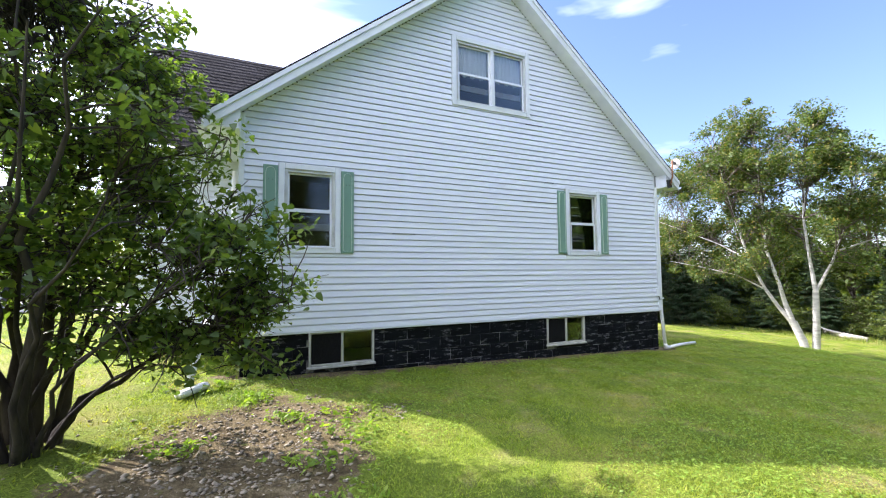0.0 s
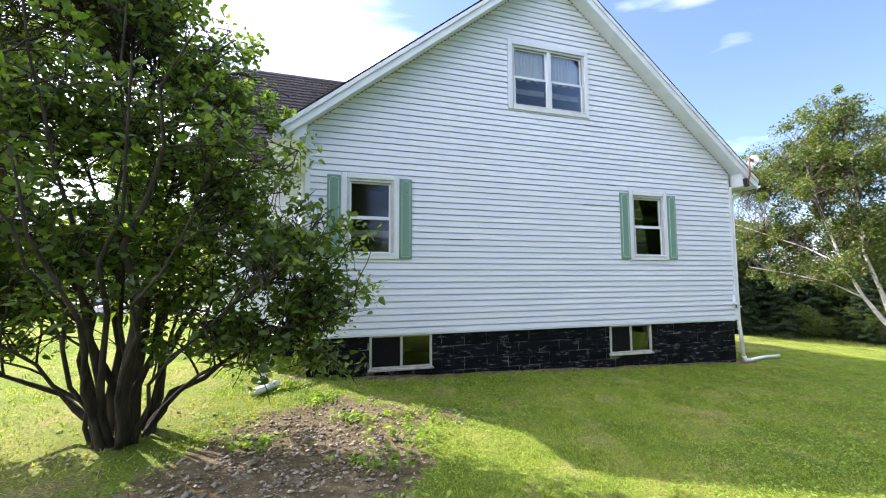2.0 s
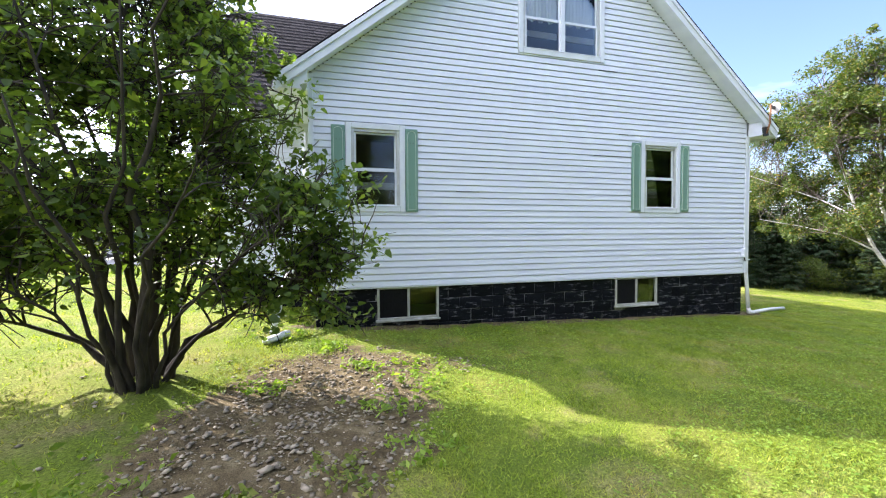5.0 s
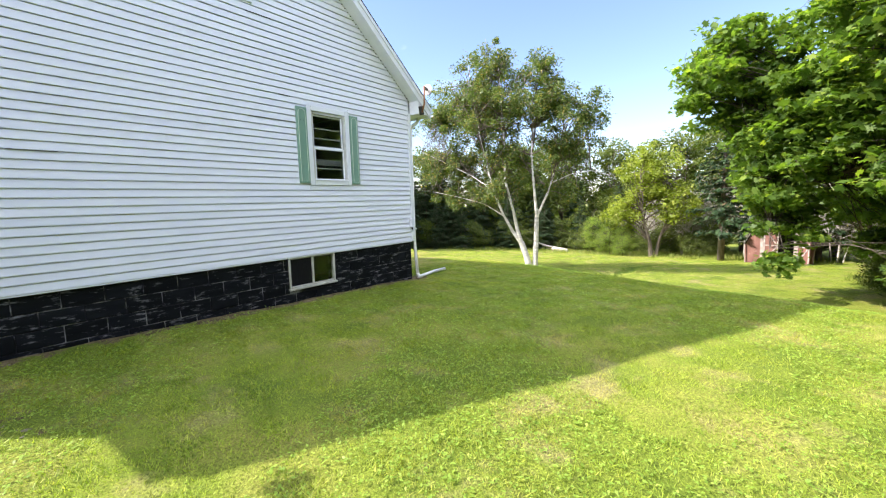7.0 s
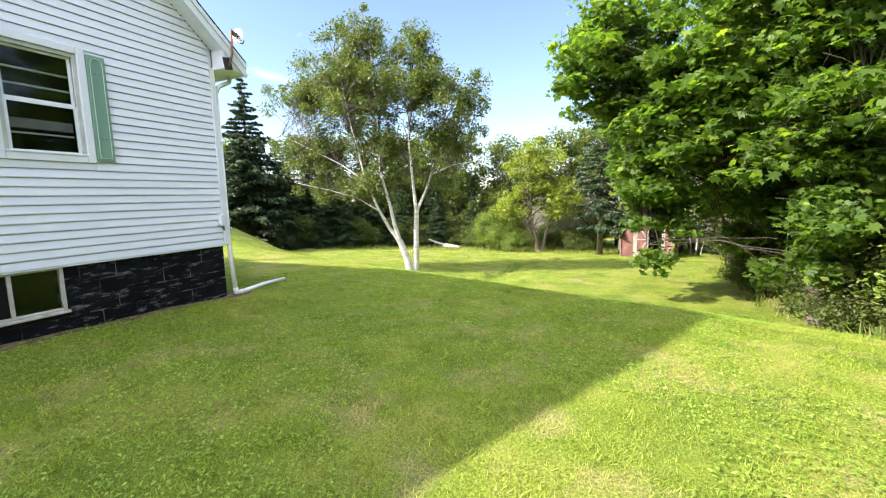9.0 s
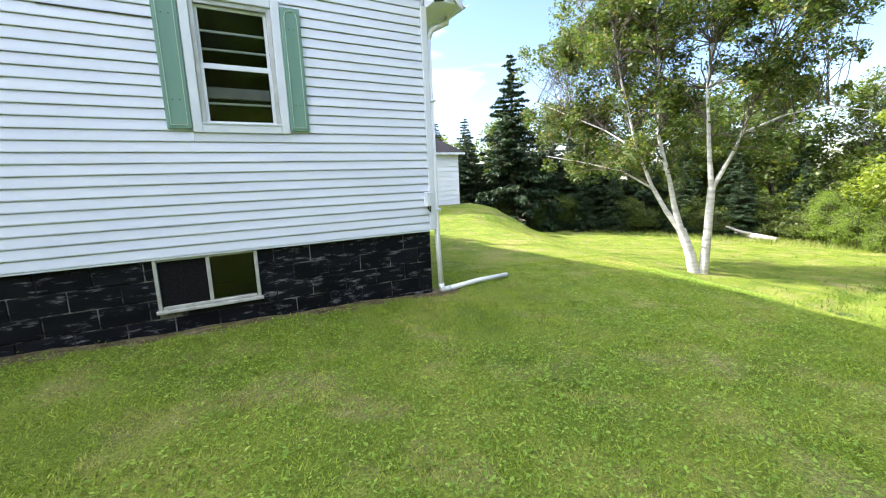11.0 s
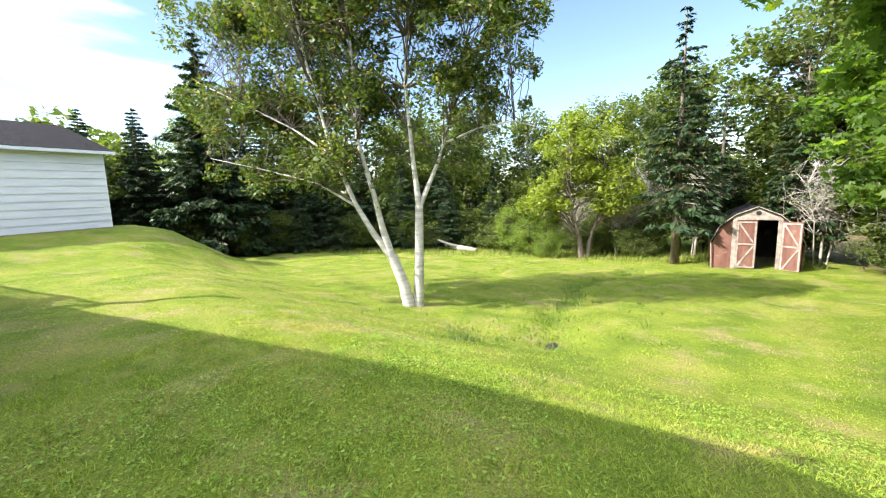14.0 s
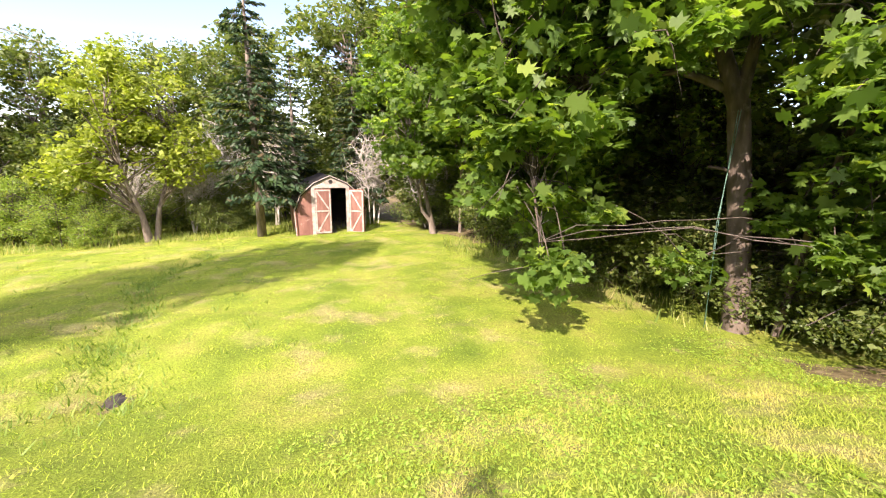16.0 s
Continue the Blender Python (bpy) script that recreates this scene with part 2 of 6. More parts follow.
TALLGRASS = leaf_material("tall_grass", (0.11, 0.17, 0.03), (0.24, 0.27, 0.07), (0.42, 0.36, 0.17), gloss=0.2)
CLOVER = leaf_material("clover_leaf", (0.150, 0.245, 0.030), (0.270, 0.385, 0.060), (0.34, 0.42, 0.09), gloss=0.35)
TUFT = leaf_material("dark_wet_grass", (0.085, 0.150, 0.026), (0.155, 0.235, 0.046), (0.24, 0.30, 0.07), gloss=0.25)
# matte black for cellar panes that show only darkness
DARK_PANE = material("dark_pane_sheet", (0.006, 0.006, 0.006), (0.014, 0.014, 0.014), 60, 0.8, specular=0.1)
STONE = material("pale_stone", (0.215, 0.178, 0.120), (0.370, 0.320, 0.235), 9, 0.85, bump=0.4, vary=0.35, island=True)

# ---------------------------------------------------------------- mesh helpers
OFFS = {}


def mesh_from(verts, faces, smooth=False):
    me = bpy.data.meshes.new("mesh")
    me.from_pydata([tuple(v) for v in verts], [], faces)
    if smooth:
        me.polygons.foreach_set("use_smooth", [True] * len(me.polygons))
    me.update()
    return me


def mesh_np(verts, faces, smooth=False):
    """A mesh from numpy arrays, faces all with the same number of corners."""
    me = bpy.data.meshes.new("mesh")
    k = faces.shape[1]
    me.vertices.add(len(verts))
    me.vertices.foreach_set("co", verts.astype(np.float32).ravel())
    me.loops.add(faces.size)
    me.loops.foreach_set("vertex_index", faces.astype(np.int32).ravel())
    me.polygons.add(len(faces))
    me.polygons.foreach_set("loop_start", np.arange(0, faces.size, k, dtype=np.int32))
    me.update(calc_edges=True)
    if smooth:
        me.polygons.foreach_set("use_smooth", np.ones(len(faces), dtype=bool))
    return me


class Shape:
    """Collects simple solids into one mesh."""

    def __init__(self):
        self.v, self.f = [], []

    def add(self, verts, faces):
        o = len(self.v)
        self.v += [Vector(p) for p in verts]
        self.f += [[i + o for i in f] for f in faces]
        return self

    def box(self, x0, y0, z0, x1, y1, z1, b=0.0):
        c = ((x0 + x1) / 2, (y0 + y1) / 2, (z0 + z1) / 2)
        return self.obox(c, (1, 0, 0), (0, 1, 0), (x1 - x0, y1 - y0, z1 - z0), b)

    def obox(self, c, u, w, size, b=0.0):
        """A box about c with axes u, w and their normal; b: width of the chamfer."""
        c, u, w = Vector(c), Vector(u).normalized(), Vector(w).normalized()
        n = u.cross(w)
        hx, hy, hz = (abs(a) / 2 for a in size)
        if b <= 0:
            pts = [c + u * sx * hx + w * sy * hy + n * sz * hz for sx in (-1, 1) for sy in (-1, 1) for sz in (-1, 1)]
            return self.add(pts, [(0, 1, 3, 2), (4, 6, 7, 5), (0, 4, 5, 1), (2, 3, 7, 6), (0, 2, 6, 4), (1, 5, 7, 3)])
        b = min(b, hx * 0.9, hy * 0.9, hz * 0.9)
        bm = bmesh.new()
        bmesh.ops.create_cube(bm, size=2)
        for v in bm.verts:
            v.co = Vector((v.co.x * hx, v.co.y * hy, v.co.z * hz))
        bmesh.ops.bevel(bm, geom=bm.edges[:], offset=b, segments=1, affect="EDGES")
        bm.verts.index_update()
        self.add([c + u * v.co.x + w * v.co.y + n * v.co.z for v in bm.verts], [[v.index for v in f.verts] for f in bm.faces])
        bm.free()
        return self

    def beam(self, a, b, wide, thick, up=(0, 0, 1), bev=0.0):
        a, b = Vector(a), Vector(b)
        d = b - a
        side = d.cross(Vector(up))
        if side.length < 1e-6:
            side = Vector((1, 0, 0))
        return self.obox((a + b) / 2, d, side, (d.length, wide, thick), bev)

    def tube(self, pts, radii, n=8, cap=True):
        pts = [Vector(p) for p in pts]
        o = len(self.v)
        ref = Vector((0.31, 0.77, 0.55))
        for i, p in enumerate(pts):
            d = (pts[min(i + 1, len(pts) - 1)] - pts[max(i - 1, 0)]).normalized()
            if abs(d.dot(ref)) > 0.97:
                ref = Vector((1, 0, 0))
            a = d.cross(ref).normalized()
            c = d.cross(a)
            r = radii[i] if hasattr(radii, "__len__") else radii
            self.v += [p + a * r * math.cos(2 * math.pi * k / n) + c * r * math.sin(2 * math.pi * k / n) for k in range(n)]
        for i in range(len(pts) - 1):
            for k in range(n):
                k2 = (k + 1) % n
                self.f.append([o + i * n + k, o + i * n + k2, o + (i + 1) * n + k2, o + (i + 1) * n + k])
        if cap:
            self.f.append([o + k for k in range(n)][::-1])
            self.f.append([o + (len(pts) - 1) * n + k for k in range(n)])
        return self

    def prism(self, poly, y0, y1):
        """An outline in x and z, pushed from y0 to y1."""
        k = len(poly)
        pts = [(x, y0, z) for x, z in poly] + [(x, y1, z) for x, z in poly]
        return self.add(pts, [list(range(k)), list(range(2 * k - 1, k - 1, -1))] + [[i, k + i, k + (i + 1) % k, (i + 1) % k] for i in range(k)])


def thing(name, loc=(0, 0, 0), label="", category="", group="", kind=""):
    ob = new(name)
    ob.location = loc
    ob.empty_display_size = 0.1
    OFFS[ob.name] = Vector(loc)
    return tagged(ob, label, category, group, kind)


def solid(name, shape, mat, label="", category="", group="", kind="", smooth=False):
    """A top-level object of one mesh, in world coordinates."""
    me = shape if isinstance(shape, bpy.types.Mesh) else mesh_from(shape.v, shape.f, smooth)
    me.materials.append(mat)
    ob = new(name, me)
    OFFS[ob.name] = Vector((0, 0, 0))
    return tagged(ob, label, category, group, kind)


def part(name, shape, mat, parent, label="", smooth=False):
    """One mesh under a thing or a part, given in world coordinates."""
    off = OFFS[parent.name]
    if isinstance(shape, bpy.types.Mesh):
        me = shape
    else:
        me = mesh_from([v - off for v in shape.v], shape.f, smooth)
    me.materials.append(mat)
    ob = new(name, me)
    ob.parent = parent
    OFFS[ob.name] = off
    return tagged(ob, label)


# ---------------------------------------------------------------- ground


def smooth01(a, b, x):
    t = np.clip((x - a) / (b - a), 0, 1)
    return t * t * (3 - 2 * t)


def ditch(x, y):
    """A shallow wet channel that wanders across the lower lawn: 1 in its bed, 0 beside it."""
    bed = -1.2 - 0.85 * smooth01(6.2, 8.2, x) - 1.2 * smooth01(12, 16, x) + 0.14 * np.sin(2.3 * x)
    return np.exp(-((y - bed) / 0.26) ** 2) * smooth01(5.9, 6.6, x) * (1 - smooth01(15.5, 17, x))


def ground_z(x, y):
    """The lie of the land: a gentle lawn that falls off beyond a crest, with a bank up to the garage."""
    x, y = np.asarray(x, dtype=float), np.asarray(y, dtype=float)
    z = -0.11 - 0.03 * np.clip(x, -8, 60) * (1 - 0.06 * np.clip(-y, 0, 9)) + 0.22 * smooth01(-7.8, -10.2, x)
    s = x - 0.35 * (y + 4.5)
    mound = smooth01(7.5, 12.4, y) * (1 - smooth01(8.9, 12.5, x)) * smooth01(-6, 0, x)
    z = z - (0.85 * smooth01(1.7, 6.2, s) + 0.04 * np.clip(x - 8, 0, 40)) * (1 - mound) + mound * (0.42 + 0.03 * x)
    z = z - 0.10 * np.exp(-((x - 6.5) / 0.9) ** 2 - ((y + 1.0) / 0.6) ** 2) - 0.14 * np.exp(-((x - 7.0) / 0.8) ** 2 - ((y + 2.27) / 0.5) ** 2)
    z = z - 0.09 * ditch(x, y)
    z = z + 0.028 * smooth01(4.5, 7, x) * np.sin(3.7 * x + 1.3 * y) * np.sin(4.6 * y - 0.9 * x)
    z = z + 0.05 * np.clip(-x - 11, 0, 14)
    z = z + 0.02 * np.sin(x * 1.7 + 0.6 * y) * np.sin(y * 1.3) + 0.012 * np.sin(3.1 * x - 1.1) * np.cos(2.7 * y + x)
    return z


def gz(x, y):
    return float(ground_z(x, y))


def ground_material():
    m = bpy.data.materials.new("lawn_and_dirt")
    m.use_nodes = True
    n, l = m.node_tree.nodes, m.node_tree.links
    p = n["Principled BSDF"]
    p.inputs["Roughness"].default_value, p.inputs["Specular IOR Level"].default_value = 0.95, 0.15
    co = n.new("ShaderNodeTexCoord")

    def noise_node(scale, detail=5.0, rough=0.6):
        t = n.new("ShaderNodeTexNoise")
        t.inputs["Scale"].default_value, t.inputs["Detail"].default_value, t.inputs["Roughness"].default_value = scale, detail, rough
        l.new(co.outputs["Object"], t.inputs["Vector"])
        return t.outputs["Fac"]

    def ramp_node(src, stops):
        r = n.new("ShaderNodeValToRGB")
        els = r.color_ramp.elements
        els[0].position, els[0].color = stops[0][0], (*stops[0][1], 1)
        els[1].position, els[1].color = stops[-1][0], (*stops[-1][1], 1)
        for pos, col in stops[1:-1]:
            e = els.new(pos)
            e.color = (*col, 1)
        l.new(src, r.inputs["Fac"])
        return r.outputs["Color"]

    def mixed(fac, a, b, mode="MIX"):
        x = n.new("ShaderNodeMix")
        x.data_type, x.blend_type = "RGBA", mode
        for src, slot in ((fac, "Factor"), (a, "A"), (b, "B")):
            if isinstance(src, (int, float)):
                x.inputs[slot].default_value = src
            else:
                l.new(src, x.inputs[slot])
        return x.outputs["Result"]

    grass = ramp_node(noise_node(0.9, 6.0), [(0.30, (0.090, 0.138, 0.014)), (0.5, (0.160, 0.208, 0.023)), (0.68, (0.235, 0.240, 0.048))])
    dry = ramp_node(noise_node(1.3, 6.0, 0.65), [(0.52, (0, 0, 0)), (0.67, (0.65, 0.65, 0.65))])
    straw = ramp_node(noise_node(40, 3.0), [(0.3, (0.20, 0.17, 0.07)), (0.7, (0.36, 0.30, 0.14))])
    # fine grain; its dark end also paints in shade between the blades
    grain = ramp_node(noise_node(55, 4.0, 0.7), [(0.32, (0.40, 0.40, 0.40)), (0.66, (1.40, 1.40, 1.40))])
    lawn = mixed(1.0, mixed(dry, grass, straw), grain, "MULTIPLY")
    soil = ramp_node(noise_node(6.0, 9.0, 0.72), [(0.30, (0.048, 0.034, 0.018)), (0.5, (0.140, 0.108, 0.054)), (0.72, (0.29, 0.235, 0.135))])
    soil = mixed(1.0, soil, ramp_node(noise_node(90, 4.0, 0.7), [(0.3, (0.6, 0.6, 0.6)), (0.7, (1.25, 1.25, 1.25))]), "MULTIPLY")
    bare = n.new("ShaderNodeAttribute")
    bare.attribute_name = "bare"
    edge = n.new("ShaderNodeMath")
    edge.operation = "ADD"
    l.new(bare.outputs["Fac"], edge.inputs[0])
    shift = n.new("ShaderNodeMath")
    shift.operation = "MULTIPLY_ADD"
    shift.inputs[1].default_value, shift.inputs[2].default_value = 2.4, -1.2
    l.new(noise_node(2.6, 7.0, 0.68), shift.inputs[0])
    l.new(shift.outputs[0], edge.inputs[1])
    mask = ramp_node(edge.outputs[0], [(0.44, (0, 0, 0)), (0.56, (1, 1, 1))])
    l.new(mixed(mask, lawn, soil), p.inputs["Base Color"])
    bp = n.new("ShaderNodeBump")
    bp.inputs["Strength"].default_value, bp.inputs["Distance"].default_value = 0.8, 0.03
    l.new(noise_node(28, 6.0, 0.7), bp.inputs["Height"])
    l.new(bp.outputs["Normal"], p.inputs["Normal"])
    return m


def bare_soil(x, y):
    """How bare the ground is, 0 to 1: the worn patch by the bush, the strip under the wall, the slope in the woods."""
    patch = 1 - smooth01(0.55, 1.15, np.hypot((x + 8.18 - 0.24 * (y + 1.9)) / 1.08, (y + 3.0) / 2.1))
    under = (1 - smooth01(0.05, 0.32, np.abs(y + 0.05))) * (x < 0.3) * (x > -9)
    bush = 0.15 * (1 - smooth01(0.8, 2.0, np.hypot(x + 10.0, (y + 3.4) / 1.2)))
    spots = 0.75 * (1 - smooth01(0.25, 0.7, np.hypot((x - 3.3) / 1.2, y + 8.65))) + 0.8 * (1 - smooth01(0.15, 0.4, np.hypot((x - 6.44) / 1.4, y + 1.04))) + 0.8 * (1 - smooth01(0.1, 0.3, np.hypot((x - 7.0) / 1.3, y + 2.27)))
    spots = spots + 0.5 * (1 - smooth01(0.1, 0.5, np.hypot((x + 6.9) / 1.4, y + 2.0))) + 0.35 * (1 - smooth01(0.05, 0.22, np.hypot((x + 5.1) / 1.3, y + 1.5)))
    spots = spots + 0.45 * (1 - smooth01(0.15, 0.6, np.abs(x - 0.1))) * (y > -0.1) * (y < 5.4)
    woods = 0.8 * smooth01(-9.2, -11, y) * smooth01(-2, 3, x)
    return np.clip(patch + 0.75 * under + bush + spots + woods, 0, 1)


near_x = np.arange(-16, 14, 0.2)
near_y = np.arange(-13, 18, 0.2)
gx = np.concatenate([-np.geomspace(400, 17, 26), near_x, np.geomspace(14, 400, 46)])
gy = np.concatenate([-np.geomspace(400, 13.4, 26), near_y, np.geomspace(18, 400, 36)])
X, Y = np.meshgrid(gx, gy)
Zg = ground_z(np.clip(X, -60, 60), np.clip(Y, -60, 60)) + 0.012 * np.sin(X * 7.3 + Y * 2.1) * np.cos(Y * 6.1 - X * 3.3) * (np.abs(X) < 20)
idx = np.arange(X.size).reshape(X.shape)
gfaces = np.stack([idx[:-1, :-1], idx[:-1, 1:], idx[1:, 1:], idx[1:, :-1]], -1).reshape(-1, 4)
gmesh = mesh_np(np.stack([X, Y, Zg], -1).reshape(-1, 3), gfaces, True)
att = gmesh.attributes.new("bare", "FLOAT", "POINT")
att.data.foreach_set("value", bare_soil(X, Y).astype(np.float32).ravel())
solid("ground", gmesh, ground_material(), "mown green lawn with bare soil patches, falling away to woods", "lawn", kind="structure")

# ---------------------------------------------------------------- house
HX0, HX1, SILL = -8.58, 0.0, 0.75
RIDGE_X, RIDGE_Z, SL_L, SL_R = -4.33, 7.5, 0.79, 0.815
HOUSE_D = 9.5
COURSE = 0.1016


def roof_top(x):
    return RIDGE_Z - (SL_L * (RIDGE_X - x) if x < RIDGE_X else SL_R * (x - RIDGE_X))


def wall_top(x):
    return roof_top(x) - 0.17


# openings of the gable wall: x0, x1, z0, z1
WINDOWS = {"left": (-7.975, -7.235, 2.01, 3.19), "right": (-2.580, -1.835, 2.04, 3.22), "upper": (-5.10, -3.58, 4.72, 5.85)}
CELLAR = {"left": (-7.60, -6.60, 0.22, 0.735), "right": (-3.17, -2.22, 0.215, 0.735)}


def free_spans(x0, x1, z0, z1, holes):
    """The stretches of x0..x1 that no opening takes between z0 and z1."""
    spans = [(x0, x1)]
    for a, b, c, d in holes:
        if c < z1 - 0.01 and d > z0 + 0.01:
            spans = [s for p, q in spans for s in ((p, min(q, a)), (max(p, b), q)) if s[1] - s[0] > 0.02]
    return spans


house = thing("house", (HX0, 0, 0), "white vinyl-sided gable house on a black block foundation", "house")
# core of the gable wall, in bands around the openings
core = Shape()
cuts = sorted({SILL, *[z for w in WINDOWS.values() for z in w[2:]], wall_top(HX0)})
for z0, z1 in zip(cuts, cuts[1:]):
    for a, b in free_spans(HX0, HX1, z0, z1, WINDOWS.values()):
        zt = min(z1, wall_top(HX0), wall_top(HX1))
        if zt > z0 + 0.001:
            core.box(a, 0.02, z0, b, 0.18, zt)
zlow = min(wall_top(HX0), wall_top(HX1))
steps = sorted({zlow, WINDOWS["upper"][2], WINDOWS["upper"][3], wall_top(RIDGE_X) - 0.02})
for z0, z1 in zip(steps, steps[1:]):
    def gx_at(z):
        return RIDGE_X - (RIDGE_Z - 0.17 - z) / SL_L, RIDGE_X + (RIDGE_Z - 0.17 - z) / SL_R
    a0, b0 = gx_at(z0)
    a1, b1 = gx_at(z1)
    a0, b0 = max(a0, HX0), min(b0, HX1)
    hole = WINDOWS["upper"]
    if z0 >= hole[2] - 0.001 and z1 <= hole[3] + 0.001:
        core.prism([(a0, z0), (hole[0], z0), (hole[0], z1), (a1, z1)], 0.02, 0.18)
        core.prism([(hole[1], z0), (b0, z0), (b1, z1), (hole[1], z1)], 0.02, 0.18)
    else:
        core.prism([(a0, z0), (b0, z0), (b1, z1), (a1, z1)], 0.02, 0.18)
gable = part("gable_wall", core, TRIM, house, "white vinyl-sided gable wall")
shell = Shape()
shell.box(HX1 - 0.18, 0.18, SILL, HX1 - 0.002, HOUSE_D, wall_top(HX1) - 0.01)
shell.box(HX0 + 0.002, 0.18, SILL, HX0 + 0.18, HOUSE_D, wall_top(HX0) - 0.01)
shell.prism([(HX0 + 0.2, SILL), (HX1 - 0.2, SILL), (HX1 - 0.2, wall_top(HX1) - 0.2), (RIDGE_X, wall_top(RIDGE_X) - 0.1), (HX0 + 0.2, wall_top(HX0) - 0.2)], HOUSE_D - 0.2, HOUSE_D - 0.02)
part("side_wall", shell, SIDING, house)
# room floors and partitions, with the dimness of the rooms painted in
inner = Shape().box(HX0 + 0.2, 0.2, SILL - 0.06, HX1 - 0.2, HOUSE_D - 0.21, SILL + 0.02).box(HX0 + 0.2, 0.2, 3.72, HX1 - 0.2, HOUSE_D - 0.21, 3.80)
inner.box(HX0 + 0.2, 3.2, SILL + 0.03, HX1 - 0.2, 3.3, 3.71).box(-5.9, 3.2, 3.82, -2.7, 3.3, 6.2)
part("inner_wall", inner, SHADE_TONE, house)

# roof: two slabs, rakes, soffits
RY0, RY1 = -0.32, HOUSE_D + 0.3
EAVE_L, EAVE_R = -9.02, 0.36


def slab(xa, xb, y0, y1, up, thick):
    """A sloping plate that follows the roof between xa and xb; up: height of its top over the roof line."""
    za, zb = roof_top(xa) + up, roof_top(xb) + up
    return Shape().add([(xa, y0, za), (xb, y0, zb), (xb, y1, zb), (xa, y1, za), (xa, y0, za - thick), (xb, y0, zb - thick), (xb, y1, zb - thick), (xa, y1, za - thick)],
                       [(0, 1, 2, 3), (7, 6, 5, 4), (0, 4, 5, 1), (1, 5, 6, 2), (2, 6, 7, 3), (3, 7, 4, 0)])


for xa, xb, nm in ((EAVE_L, RIDGE_X, "roof"), (RIDGE_X, EAVE_R, "roof")):
    part(nm, slab(xa, xb, RY0 - 0.02, RY1, 0.0, 0.03), SHINGLE, house, "dark asphalt shingle roof")
    part("sheathing", slab(xa, xb, RY0 + 0.01, RY1 - 0.02, -0.032, 0.05), TRIM, house)
    part("rake_board", slab(xa + 0.01, xb - 0.0, RY0, RY0 + 0.035, -0.035, 0.20), TRIM, house, "white rake board")
    part("rake_moulding", slab(xa, xb, RY0 - 0.022, RY0 - 0.002, -0.033, 0.075), TRIM, house)
    part("rake_soffit", slab(max(xa, HX0 - 0.02), min(xb, HX1 + 0.02), RY0 + 0.04, -0.002, -0.17, 0.02), TRIM, house, "white perforated rake soffit")
fr = Shape()
for i in range(70):
    for xa, xb in ((HX0, RIDGE_X), (RIDGE_X, HX1)):
        x = xa + (xb - xa) * (i + 0.5) / 70
        fr.box(x - 0.012, -0.030, roof_top(x) - 0.205, x + 0.012, -0.016, roof_top(x) - 0.196)
tagged(part("soffit_perforation", fr, SCREW_GAP, house), kind="stuff")

# cornice returns at both eaves
for xa, xb, wallx in ((EAVE_L, HX0, HX0), (HX1, EAVE_R, HX1)):
    outer = xa if wallx == HX0 else xb
    zb = roof_top(outer) - 0.17
    zi = roof_top(wallx) - 0.17
    part("cornice_return", Shape().prism([(wallx, zb), (outer, zb), (outer, roof_top(outer) - 0.08), (wallx, zi)] if wallx == HX1 else [(outer, zb), (wallx, zb), (wallx, zi), (outer, roof_top(outer) - 0.08)], RY0 + 0.045, -0.004), TRIM, house, "white boxed cornice return")
    part("eave_soffit", Shape().box(min(wallx, outer) + 0.004, 0.0, zb + 0.01, max(wallx, outer) - 0.004, RY1 - 0.1, zb + 0.04), TRIM, house)
    part("fascia", Shape().box(outer - 0.02, RY0 + 0.05, zb, outer + 0.02, RY1 - 0.05, roof_top(outer) - 0.09), TRIM, house)

# siding courses on the gable wall
holes = [(a - 0.0, b + 0.0, c, d) for a, b, c, d in WINDOWS.values()]


def course_mesh(xa, xb, xa1, xb1, z0, h):
    """One lapped course: its foot stands proud and the face leans in towards the top."""
    prof = [(0.014, 0.0), (-0.0165, 0.001), (-0.0175, 0.010), (-0.0155, 0.022), (-0.004, h - 0.009), (0.014, h - 0.008), (0.014, h)]
    v, f = [], []
    for end in (0, 1):
        for y, z in prof:
            x = (xa + (xa1 - xa) * z / h) if end == 0 else (xb + (xb1 - xb) * z / h)
            v.append((x, y, z0 + z))
    k = len(prof)
    for i in range(k - 1):
        f.append((i, k + i, k + i + 1, i + 1))
    f += [tuple(range(k)), tuple(range(2 * k - 1, k - 1, -1))]
    sh = Shape()
    return sh.add(v, f)


zc = SILL
while zc < RIDGE_Z - 0.35:
    h = COURSE
    def span_at(z):
        return max(HX0 + 0.012, RIDGE_X - (RIDGE_Z - 0.19 - z) / SL_L), min(HX1 - 0.075, RIDGE_X + (RIDGE_Z - 0.19 - z) / SL_R)
    a0, b0 = span_at(zc)
    a1, b1 = span_at(zc + h)
    spans = free_spans(a0, b0, zc, zc + h, [(a - 0.09, b + 0.09, c - 0.09, d + 0.09) for a, b, c, d in WINDOWS.values()])
    for wa, wb, wc, wd in WINDOWS.values():
        if zc < wc - 0.086 < zc + h and wc - 0.086 - zc > 0.012:
            part("siding_course", Shape().box(wa - 0.09, -0.0155, zc + 0.001, wb + 0.09, 0.014, wc - 0.088, 0.003), SIDING, gable)
        if zc < wd + 0.086 < zc + h and zc + h - wd - 0.086 > 0.02:
            part("siding_course", Shape().box(wa - 0.09, -0.008, wd + 0.088, wb + 0.09, 0.014, zc + h - 0.009, 0.003), SIDING, gable)
    for a, b in spans:
        part("siding_course", course_mesh(a, b, a1 if a == a0 else a, b1 if b == b0 else b, zc, h), SIDING, gable)
    zc += COURSE
